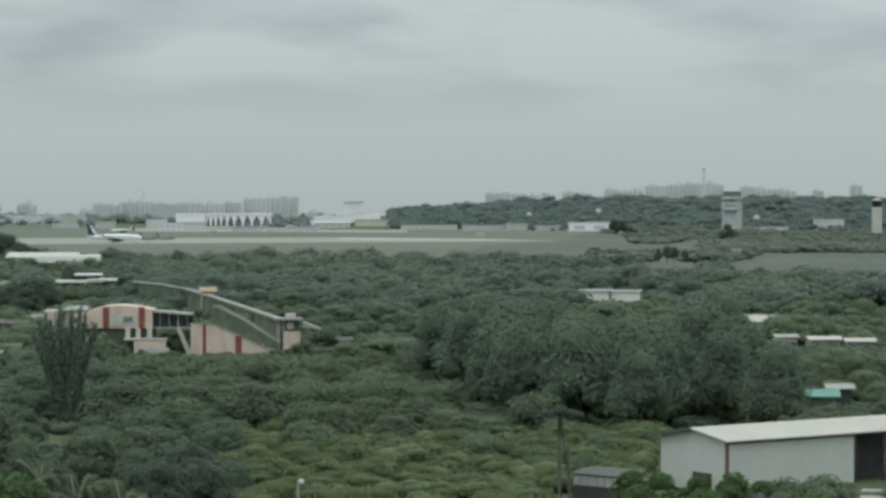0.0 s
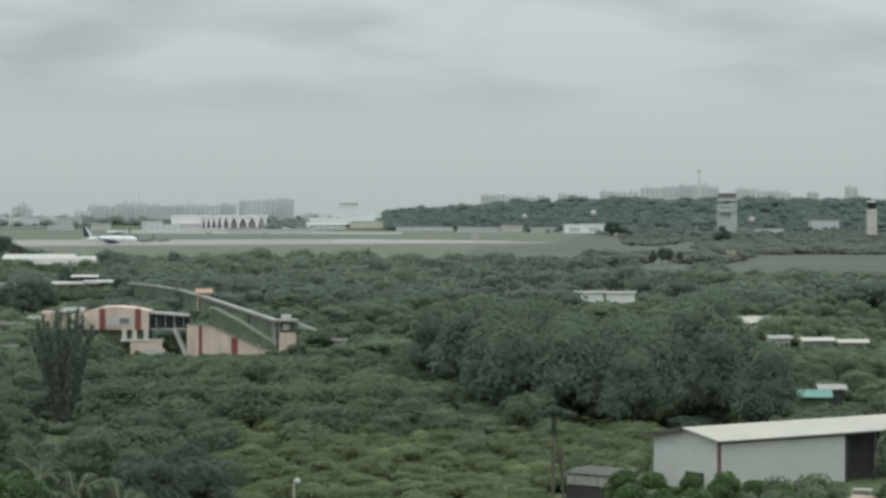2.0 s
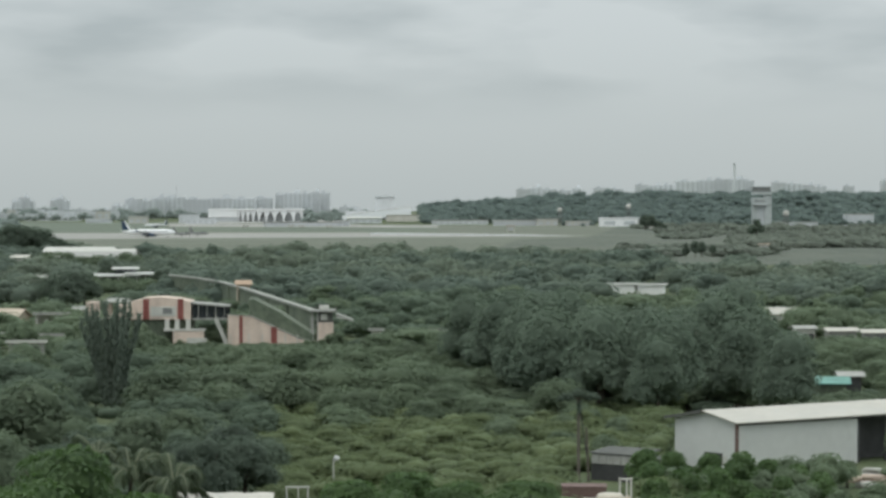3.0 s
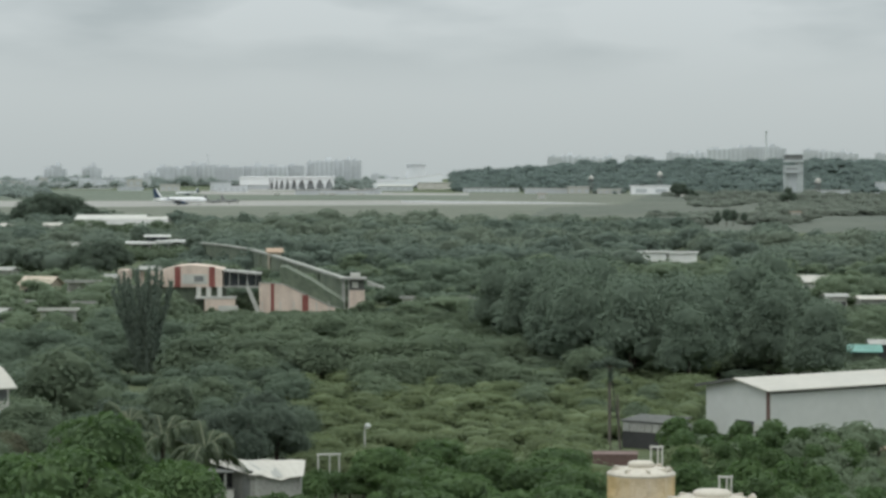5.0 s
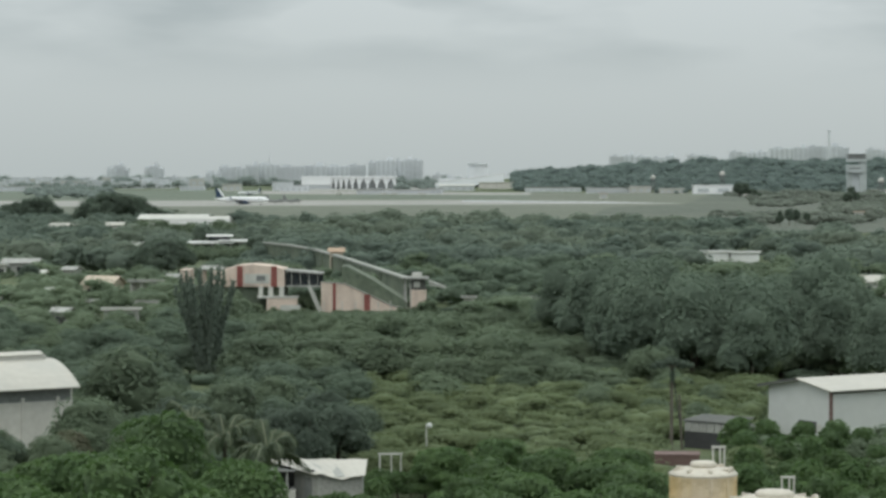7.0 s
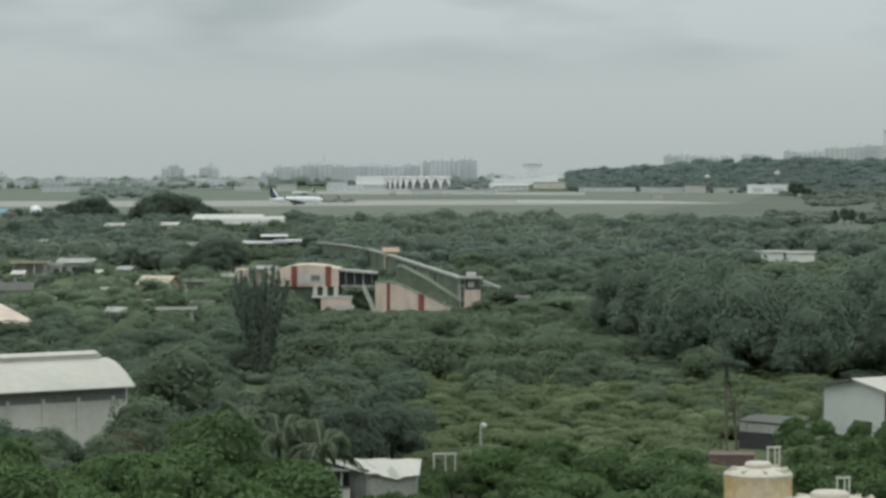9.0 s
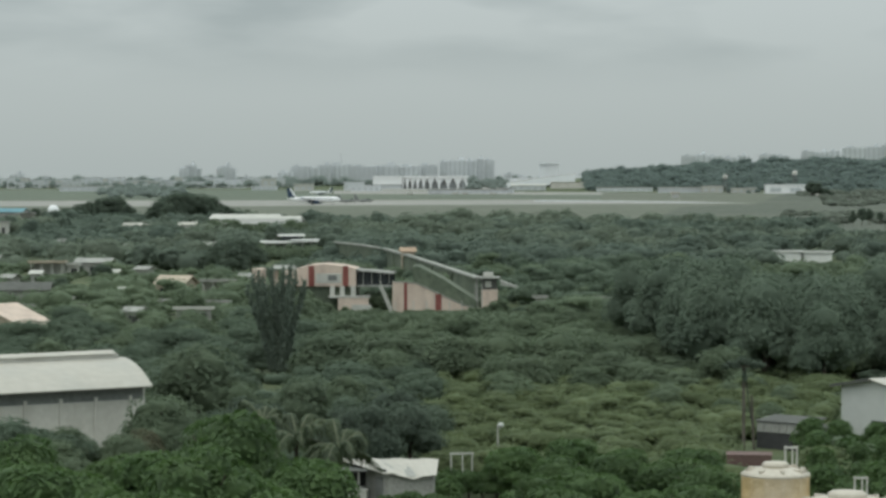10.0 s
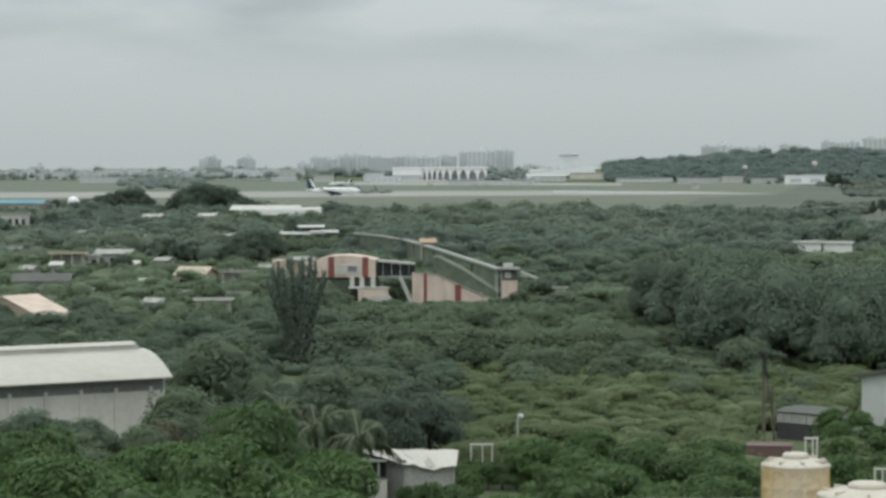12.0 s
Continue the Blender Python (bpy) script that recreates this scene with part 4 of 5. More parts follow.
# ---- sheds and houses ----
def house(bearing, depth, width, wall, roof_mat, wall_mat, label, rz=0.0, depth_m=5.0, rise=1.2, name="house", windows=2, posts=0, base=0.0, category="house", group=""):
    """A low house: walls with openings let in proud, a ridged roof with overhang, and posts where it has a veranda."""
    t = thing(name, site(bearing, depth, base), rz, label, category, group)
    if not posts:
        part("wall", box(0, depth_m / 2, wall / 2, width, depth_m, wall), wall_mat, t)
        for k in range(windows):
            x = (k + 0.5) / windows * width - width / 2
            w = part("window", box(x, -0.02, wall * 0.55, min(1.1, width * 0.16), 0.1, wall * 0.34), GLASS_DARK, t)
            part("sill", box(x, -0.1, wall * 0.55 - wall * 0.19, min(1.3, width * 0.19), 0.2, 0.1), wall_mat, w)
        if windows:
            part("door", box(width * 0.5 - min(1.3, width * 0.2), -0.03, wall * 0.36, 0.9, 0.1, wall * 0.7), DARK_STEEL, t)
    else:
        part("back_wall", box(0, depth_m, wall / 2, width, 0.25, wall), wall_mat, t)
        for k in range(posts):
            part("post", box((k / max(1, posts - 1) - 0.5) * (width - 0.4), 0.1, wall / 2, 0.25, 0.25, wall), wall_mat, t)
    o = 0.5
    if rise > 0.3:
        for s in (0, 1):
            y0, y1 = (-o, depth_m / 2) if s == 0 else (depth_m + o, depth_m / 2)
            bm = prism([(y0, wall + 0.02), (y1, wall + rise), (y1, wall + rise + 0.14), (y0, wall + 0.16)], -width / 2 - o, width / 2 + o)
            part("roof_slope", bm, roof_mat, t).matrix_basis = pose(0, 0, 0, 0, 0, 90) @ Matrix.Diagonal((1, -1, 1, 1))
        part("gable", prism([(0, wall), (depth_m, wall), (depth_m / 2, wall + rise)], -width / 2 + 0.02, width / 2 - 0.02), wall_mat, t).matrix_basis = pose(0, 0, 0, 0, 0, 90) @ Matrix.Diagonal((1, -1, 1, 1))
    else:
        part("roof_slab", box(0, depth_m / 2, wall + 0.12, width + 2 * o, depth_m + 2 * o, 0.24), roof_mat, t)
        part("parapet", box(0, -o + 0.1, wall + 0.38, width + 2 * o, 0.15, 0.28), roof_mat, t)
    return t


WL, GR = "whitewashed", "village houses"
# village west of the pavilion
house(-8.86, 488, 6.2, 2.6, TAN, TAN, "tan house with a wide tan pitched roof among trees", -18, 5.5, 1.6, group=GR)
house(-7.77, 486, 6.2, 3.3, CEMENT, LIME, "whitewashed house with a flat grey roof and columns", 6, 5, 0, posts=4, group=GR)
house(-12.20, 462, 10.2, 2.6, OLD_SHEET, CEMENT, "long house with a dark grey pitched roof", 4, 6, 1.4, windows=4, group=GR)
house(-11.86, 378, 7.0, 1.4, PINK, TAN, "house with a faded pink sloping sheet roof", 60, 15, 3.0, windows=0, group=GR)
house(-10.96, 455, 2.4, 2.6, LIME, LIME, "small whitewashed outhouse with a flat roof", 30, 2.6, 0, windows=1, group=GR)
house(-11.62, 575, 7.6, 3.6, TAN, LIME, "open shelter with a long flat tan roof on posts", 3, 5, 0, posts=4, name="open_shelter", category="shelter")
house(-10.65, 690, 4.4, 3.6, LIME, LIME, "small house with a bright white sheet roof", 10, 5, 0.8, group=GR)
house(-9.81, 690, 3.6, 3.6, LIME, LIME, "small house with a bright white sheet roof", -8, 5, 0.8, group=GR)
house(-9.36, 700, 2.2, 3.4, LIME, LIME, "small white hut with a low roof", 0, 3, 0.6, windows=1, group=GR)
house(-7.95, 705, 7.2, 3.6, LIME, LIME, "long white-roofed house among dark trees", 4, 6, 0.9, group=GR)
house(-10.60, 590, 8.2, 3.0, CEMENT, CEMENT, "house with a grey-green cement sheet roof", -5, 6, 1.0, windows=3, group=GR)
house(-11.05, 582, 2.3, 2.8, LIME, LIME, "small white hut with a flat roof", 0, 3, 0, windows=1, group=GR)
house(-9.88, 470, 1.6, 2.4, LIME, LIME, "small white hut with a low roof", 12, 2, 0.4, windows=1, group=GR)
house(-8.33, 408, 5.6, 2.2, LIME, CEMENT, "low house with a pale flat roof", 6, 4, 0, group=GR)
house(-9.73, 948, 6.8, 3.8, ROOF_PALE, LIME, "white-roofed shed at the wood's edge", -6, 9, 1.0, name="shed", category="shed")
house(-9.37, 955, 2.8, 3.6, ROOF_PALE, LIME, "small white-roofed shed at the wood's edge", 4, 5, 0.8, name="shed", windows=1, category="shed")
house(-8.47, 960, 6.4, 3.8, ROOF_PALE, LIME, "white-roofed shed beside dark trees", 3, 9, 1.0, name="shed", category="shed")
house(-12.80, 880, 9.4, 6.6, CEMENT, LIME, "two-storey whitewashed house with window bands", 5, 8, 0, windows=4, group=GR)
house(-12.09, 1140, 7.0, 5.2, CEMENT, LIME, "small white building with an open front", 0, 6, 0, posts=3, group=GR)
house(-12.73, 1170, 24.0, 5.2, BLUE_ROOF, CEMENT, "long shed with a bright blue metal roof", -2, 16, 1.6, name="shed", windows=5, category="shed")
for u0, d, w, z in ((-205, 520, 3.0, 2.4), (-150, 540, 2.2, 2.4), (-20, 540, 4.0, 2.6), (40, 560, 3.0, 2.6), (225, 520, 3.4, 2.6), (-10, 640, 3.4, 3.0), (100, 630, 4.2, 3.0), (-120, 430, 2.6, 2.2), (-60, 415, 3.0, 2.2), (60, 430, 3.4, 2.4), (-100, 760, 4.0, 3.2), (-190, 700, 5.0, 3.2), (100, 770, 4.0, 3.2), (-230, 620, 4.0, 3.0), (290, 560, 4.0, 2.8), (20, 400, 2.8, 2.2), (-170, 415, 3.2, 2.2), (175, 425, 4.0, 2.4)):
    house(column(u0), d, w, z, CEMENT if d % 3 else LIME, LIME if d % 4 else CEMENT, "small plastered village house with a flat roof", (d * 7) % 40 - 20, 3.5, 0 if d % 20 else 0.7, windows=1, group=GR)

dome_house = thing("domed_tank", site(-11.46, 1120), 0, "white domed water tank on a short white tower", "water tank")
part("tower", lathe([(1.9, 0), (1.9, 4.2), (2.3, 4.4), (2.3, 5.0)], 16), WHITEWASH, dome_house)
part("neck", lathe([(1.7, 5.0), (1.7, 6.0)], 16), OLD_SHEET, dome_house)
part("dome", lathe([(2.5, 6.0), (2.5, 7.2), (2.1, 8.4), (1.2, 9.1), (0.1, 9.3)], 20), PLANE_WHITE, dome_house, "smooth white dome", True)

# sheds below the airfield
for k, (u0, d, w) in enumerate(((250, 935, 30.0), (262, 985, 26.0), (225, 1030, 28.0))):
    house(column(u0), d, w, 4.6, CEMENT if k == 0 else LIME, CEMENT, "wide shed with a pale metal roof among trees", -3 + 2 * k, 20, 1.9, name="metal_shed", windows=0, category="shed", group="metal sheds")


def tiered_shed():
    t = thing("tiered_shed", site(-6.16, 712), 4, "long pavilion with three tiers of pale flat roof", "shed")
    part("wall", box(0, 3, 2.1, 15.0, 6, 4.2), GREEN_WALL, t)
    part("lower_roof", box(-1.8, 2.5, 4.4, 13.2, 8, 0.6), WHITE_PAINT, t)
    part("side_roof", box(4.5, 1.5, 4.9, 8.0, 7, 0.55), WHITE_PAINT, t)
    part("lantern_wall", box(0.6, 4.0, 5.6, 6.0, 4, 1.0), GLASS_DARK, t)
    part("upper_roof", box(0.6, 4.0, 6.3, 7.6, 5, 0.5), WHITE_PAINT, t)
    for k in range(6):
        part("post", box(-6.6 + 2.6 * k, -0.8, 2.1, 0.25, 0.25, 4.2), LIME, t)


tiered_shed()
house(-3.44, 560, 2.8, 6.6, TILE_ROOF, TAN, "ochre hut standing behind the curved wall", 8, 3, 0.9, name="hut", windows=1, category="hut")

# white buildings in the eastern wood
for u0, d, w, z in ((750, 446, 1.6, 2.2), (856, 444, 2.0, 2.2)):
    house(column(u0), d, w, z, CEMENT, LIME, "small derelict plastered hut half hidden by trees", (d * 5) % 30 - 15, 2.5, 0, name="hut", windows=1, category="hut", group="derelict huts")
house(5.18, 653, 6.6, 3.6, WHITE_PAINT, WHITE_PAINT, "long low white building in the woods", 0, 6, 0, name="low_building", windows=0, category="building")
house(5.84, 654, 7.4, 3.4, WHITE_PAINT, WHITE_PAINT, "long low white building in the woods", 1, 6, 0, name="low_building", windows=0, category="building")
house(3.40, 640, 9.6, 2.2, CEMENT, CEMENT, "low grey wall-like shed in the woods", 0, 4, 0, name="low_shed", windows=3, category="shed")
house(8.78, 500, 5.2, 2.6, ROOF_PALE, LIME, "white hut with a sloping sheet roof in the woods", -4, 4, 1.3, name="hut", windows=2, category="hut")
house(10.15, 438, 5.0, 2.4, ROOF_PALE, CEMENT, "low hut with a pale sheet roof in the woods", 3, 4, 0.5, name="hut", category="hut")
house(10.90, 432, 4.4, 2.4, ROOF_PALE, CEMENT, "low hut with a pale sheet roof in the woods", -5, 4, 0.5, name="hut", category="hut")
house(9.32, 442, 3.4, 2.6, CEMENT, LIME, "low hut with a grey roof in the woods", 8, 3, 0.5, name="hut", windows=1, category="hut")
house(9.86, 308, 4.2, 2.6, TEAL_ROOF, GREEN_WALL, "open shed with a bright teal sheet roof", -6, 3, 0.75, name="teal_shed", windows=0, category="shed")
# solid dark walls stand for the shade under the open grey roof
house(10.33, 311, 2.6, 3.3, CEMENT, DARK_STEEL, "grey-roofed open shed beside the teal one, shade painted below", -4, 3, 0.5, name="shed", windows=0, category="shed")
lone("white_post", tube((0, 0, 0), (0, 0, 5.9), 0.06, 0.05), CEMENT, site(8.29, 285), 0, "thin white post among dark trees", "post")


# ---- near sheds ----
def low_shed():
    t = thing("low_shed", site(4.48, 226), -38, "low grey shed with pale panels over a dark lower wall", "shed")
    part("lower_wall", box(2.6, 1.5, 0.75, 5.2, 3.0, 1.5), DARK_STEEL, t)
    part("upper_wall", box(2.6, 1.5, 1.95, 5.1, 2.9, 0.9), GREY_PAINT, t)
    for k in range(6):
        part("panel", box(0.45 + 0.8 * k, -0.04, 1.9, 0.72, 0.1, 0.8), CEMENT, t)
    part("roof", prism([(-0.15, 2.42), (3.3, 2.72), (3.3, 2.8), (-0.15, 2.5)], -0.15, 5.4), OLD_SHEET, t).matrix_basis = pose(0, 0, 0, 0, 0, 90) @ Matrix.Diagonal((1, -1, 1, 1))
    part("lean_to_roof", box(6.2, 1.6, 2.2, 1.7, 2.4, 0.1), OLD_SHEET, t)
    for x in (5.8, 6.9):
        part("post", box(x, 0.5, 1.08, 0.14, 0.14, 2.16), DARK_STEEL, t)


low_shed()
red = thing("red_hut", site(4.32, 203), -4, "rust-red sheet-metal hut with a flat rusty roof", "hut")
part("wall", box(0, 1.2, 0.95, 3.6, 2.4, 1.9), RUST, red)
for k in range(9):
    part("corrugation", box(-1.6 + 0.4 * k, -0.03, 0.95, 0.12, 0.06, 1.86), RUST, red)
part("roof", box(0, 1.2, 1.94, 3.7, 2.5, 0.08), RUST, red)


def utility_pole():
    t = thing("utility_pole", site(4.19, 224), 8, "weathered wooden utility pole with a dark leaf clump at its crossarm", "pole")
    part("shaft", tube((0, 0, -0.3), (0, 0, 8.0), 0.16, 0.11, 10), POLE_WOOD, t)
    arm = part("crossarm", box(0, -0.14, 7.5, 2.2, 0.12, 0.14), POLE_WOOD, t)
    for x in (-0.95, -0.4, 0.4, 0.95):
        part("insulator", tube((x, -0.14, 7.57), (x, -0.14, 7.8), 0.05, 0.07), GREY_PAINT, arm)
    part("stay", tube((0.15, 0, 6.6), (1.15, 0.3, 0), 0.05, 0.05, 6), DARK_STEEL, t)
    # leaf clump added here for a dark crown behind the pole top
    growth = [(0.0, 0, 7.9, 0.7, 0.5), (-0.9, 0.1, 7.6, 0.75, 0.42), (0.85, 0.1, 7.6, 0.8, 0.42), (-1.6, 0, 7.45, 0.4, 0.3), (1.6, 0, 7.5, 0.45, 0.3), (0.05, 0, 6.6, 0.28, 0.9)]
    creeper = new("creeper", mesh_of("creeper", *crown_mesh(growth, 420, 0.24), LEAF_DEEP))
    creeper.parent = t
    tagged(creeper, "dark leaf clump added around the crossarm")
    part("stub_post", tube((1.0, 0.2, -0.2), (0.75, 0.2, 4.9), 0.12, 0.09, 8), POLE_WOOD, t)


utility_pole()


def garden_shack():
    t = thing("shack", site(-4.50, 183), 0, "small grey shack with a sagging white sheet roof and dark porch", "shack")
    # walls on a five-cornered plan, higher at the back
    plan = [(0.1, 2.0), (1.95, 0.2), (5.2, 0.2), (5.2, 2.9), (0.1, 2.9)]
    bm = bmesh.new()
    low = [bm.verts.new((x, y, 0)) for x, y in plan]
    top = [bm.verts.new((x, y, 2.5 + 0.3 * y)) for x, y in plan]
    for i in range(5):
        j = (i + 1) % 5
        bm.faces.new((low[i], low[j], top[j], top[i]))
    bm.faces.new(top)
    part("wall", bm, CEMENT, t)
    # the roof sheet sags towards its front edge
    bm = bmesh.new()
    grid = []
    for j in range(7):
        f = j / 6
        row = []
        for i in range(15):
            e = i / 14
            x = (-2.5 + 4.2 * f) * (1 - e) + 5.45 * e
            dip = 0.10 * math.sin(e * 9) * f - 0.18 * f * math.sin(math.pi * e) + 0.04 * math.sin(e * 23 + f * 4)
            row.append((x, 3.2 - 3.3 * f, 3.5 - 0.72 * f - 0.16 * e * f + dip))
        grid.append(row)
    up = [[bm.verts.new(p) for p in r] for r in grid]
    dn = [[bm.verts.new((p[0], p[1], p[2] - 0.05)) for p in r] for r in grid]
    for j in range(6):
        for i in range(14):
            bm.faces.new((up[j][i], up[j + 1][i], up[j + 1][i + 1], up[j][i + 1]))
            bm.faces.new((dn[j][i], dn[j][i + 1], dn[j + 1][i + 1], dn[j + 1][i]))
    for i in range(14):
        bm.faces.new((up[6][i], dn[6][i], dn[6][i + 1], up[6][i + 1]))
        bm.faces.new((up[0][i + 1], dn[0][i + 1], dn[0][i], up[0][i]))
    part("roof", bm, ROOF_PALE, t)
    part("eave_board", box(0.35, 1.55, 2.98, 0.06, 4.3, 0.16, 41), DARK_STEEL, t)
    part("porch_floor", box(-1.0, 1.6, 0.75, 2.6, 2.6, 1.5), LIME, t)
    for x, y in ((-2.1, 0.5), (-1.2, 0.4), (-0.3, 0.4)):
        part("porch_post", box(x, y, 2.1, 0.14, 0.14, 1.5), CEMENT, t)
    # near-black back board paints the shade under the porch roof
    part("porch_back", box(-1.0, 2.8, 2.1, 2.5, 0.12, 1.4), DARK_STEEL, t)
    part("porch_roof", box(-1.0, 1.5, 2.9, 2.6, 2.6, 0.08), OLD_SHEET, t)
    part("door", box(1.2, 0.88, 1.4, 0.8, 0.08, 2.0, -44), GREY_PAINT, t)


garden_shack()
lone("trodden_yard", box(0, 0, 0.03, 9, 5, 0.08), SOIL, site(-4.42, 176), 0, "bare soil yard beside the shack", "yard", kind="structure")
gate = thing("white_gate_frame", site(-2.22, 196), 4, "white painted pipe frame of a gateway", "gate")
for x in (-0.85, 0.05, 0.8):
    part("upright", tube((x, 0, 0), (x, 0, 2.75), 0.06), LIME, gate)
part("beam", box(0, 0, 2.78, 1.9, 0.14, 0.14), LIME, gate)
lamp = thing("garden_lamp", site(-1.40, 206), 0, "white lamp post with a small white lamp head", "lamp post")
part("post", tube((0, 0, 0), (0, 0, 4.0), 0.09, 0.06), LIME, lamp)
head = lathe([(0.06, 0), (0.22, 0.1), (0.26, 0.3), (0.12, 0.44), (0.03, 0.47)], 12)
part("lamp_head", head, WHITE_SHEET, lamp, "round white lamp head", True).matrix_basis = pose(0.25, 0, 3.75)
part("arm", tube((0, 0, 3.9), (0.25, 0, 4.02), 0.04), LIME, lamp)

# stacked boards by the warehouse
for k, (u0, d, w, h, rz, mat) in enumerate(((1605, 223, 2.2, 0.6, 12, TAN), (1640, 222, 2.6, 0.8, -8, PINK), (1622, 219, 1.6, 0.5, 30, LIME), (1668, 221, 2.0, 0.6, 5, TAN), (1632, 225, 1.6, 1.2, -15, LIME))):
    t = thing("board_stack", site(column(u0), d), rz, "pile of pale weathered boards on the ground", "boards", "board piles")
    for j in range(int(h / 0.1)):
        part("board", box(0.08 * math.sin(j * 2.1), 0.1 * math.cos(j * 1.7), 0.05 + 0.1 * j, w, 1.0, 0.07, 5 * math.sin(j * 3.3)), mat, t)


# ---- rooftop tanks ----
roof = thing("roof_terrace", (8.0, 58.0, 0), 4, "plain cement roof terrace that carries the water tanks", "building")
part("wall", box(0, 0, 8.2, 12, 9, 16.4), CEMENT, roof)
part("roof_slab", box(0, 0, 16.5, 12.4, 9.4, 0.2), CEMENT, roof)


def water_tank(at, radius, height, body, label, rz):
    t = thing("water_tank", at, rz, label, "water tank")
    prof = [(radius * 0.97, 0)]
    for k in range(4):
        z = height * k / 4
        prof += [(radius, z + 0.05), (radius, z + height / 4 - 0.07), (radius * 1.015, z + height / 4 - 0.04), (radius * 1.015, z + height / 4 - 0.01)]
    prof += [(radius * 1.02, height + 0.02)]
    part("body", lathe(prof, 40), body, t, "", True)
    part("shoulder", lathe([(radius * 1.03, height + 0.02), (radius * 1.03, height + 0.06), (radius * 0.9, height + 0.11), (radius * 0.5, height + 0.19), (radius * 0.42, height + 0.2)], 40), TANK_CREAM, t, "cream moulded tank top", True)
    part("lid", lathe([(radius * 0.40, height + 0.17), (radius * 0.40, height + 0.27), (radius * 0.34, height + 0.31), (radius * 0.05, height + 0.33)], 28), TANK_CREAM, t, "round cream lid", True)
    for k in range(8):
        a = 6.283 * k / 8
        part("top_rib", box(math.cos(a) * radius * 0.7, math.sin(a) * radius * 0.7, height + 0.14, radius * 0.42, 0.06, 0.07, math.degrees(a)), TANK_CREAM, t)
    for k in range(12):
        a = 6.283 * k / 12
        part("side_rib", box(math.cos(a) * radius * 1.005, math.sin(a) * radius * 1.005, height * 0.5, 0.03, 0.07, height * 0.92, math.degrees(a)), body, t)
    handle = bmesh.new()
    for k in range(6):
        a0, a1 = math.pi * k / 6, math.pi * (k + 1) / 6
        add_tube(handle, (-math.cos(a0) * radius * 0.2, -radius * 0.86, height + 0.06 + 0.14 * math.sin(a0)), (-math.cos(a1) * radius * 0.2, -radius * 0.86, height + 0.06 + 0.14 * math.sin(a1)), 0.035, 0.035, 6)
    part("handle", handle, TANK_CREAM, t, "arched moulded handle").matrix_basis = pose(0, 0, 0, 0, 0, 55)
    for k in range(2):
        part("lifting_lug", box((0.72 - 0.03 * k) * radius, (-0.45 + 1.0 * k) * radius, height + 0.15, 0.16, 0.1, 0.1, 0, 0.02), TANK_CREAM, t)


water_tank(site(4.91, 56, 16.6), 0.75, 1.58, TANK_YELLOW, "ochre plastic water tank with a cream ribbed top", 10)
water_tank(site(6.52, 52.5, 16.6), 1.02, 1.38, TANK_CREAM, "wide cream plastic water tank with a ribbed top", 40)


def vent_loop(bearing, depth, top, label):
    t = thing("pipe_loop", site(bearing, depth, 16.6), 0, label, "pipe")
    h = top - 16.6
    for x in (-0.13, 0.03, 0.13):
        part("riser", tube((x, 0, 0), (x, 0, h), 0.022), LIME, t)
    part("cross_pipe", tube((-0.16, 0, h), (0.16, 0, h), 0.025), LIME, t)
    for x in (-0.13, 0.13):
        part("elbow", box(x, 0, h, 0.06, 0.06, 0.07, 0, 0.01), LIME, t)


vent_loop(5.26, 57.2, 18.68, "white plastic pipe loop behind the water tank")
vent_loop(6.82, 53.8, 18.41, "white plastic pipe loop beside the wide tank")


# ---- casuarina and palm ----
def feathery_tree():
    t = thing("casuarina_tree", site(-6.40, 300), 0, "tall dark feathery tree with many upright plumes", "tree")
    part("trunk", tube((0, 0, -0.3), (0, 0, 9.0), 0.28, 0.1), BARK, t)
    blobs = []
    for k in range(13):
        a, f = k * 2.4, math.sqrt((k + 0.3) / 13)
        top = 12.8 - 2.6 * f * f + 3.0 * (rng.random() - 0.5)
        x, y = math.cos(a) * f * 4.3, math.sin(a) * f * 4.3
        for j in range(10):
            u = (j + 0.5) / 10
            wide = 0.22 + 0.78 * u ** 1.3
            blobs.append((x * wide, y * wide, 1.0 + (top - 1.0) * u, 0.62 - 0.38 * u, top * 0.09))
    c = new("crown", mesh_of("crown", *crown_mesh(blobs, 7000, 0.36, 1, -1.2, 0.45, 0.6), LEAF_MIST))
    c.parent = t


feathery_tree()


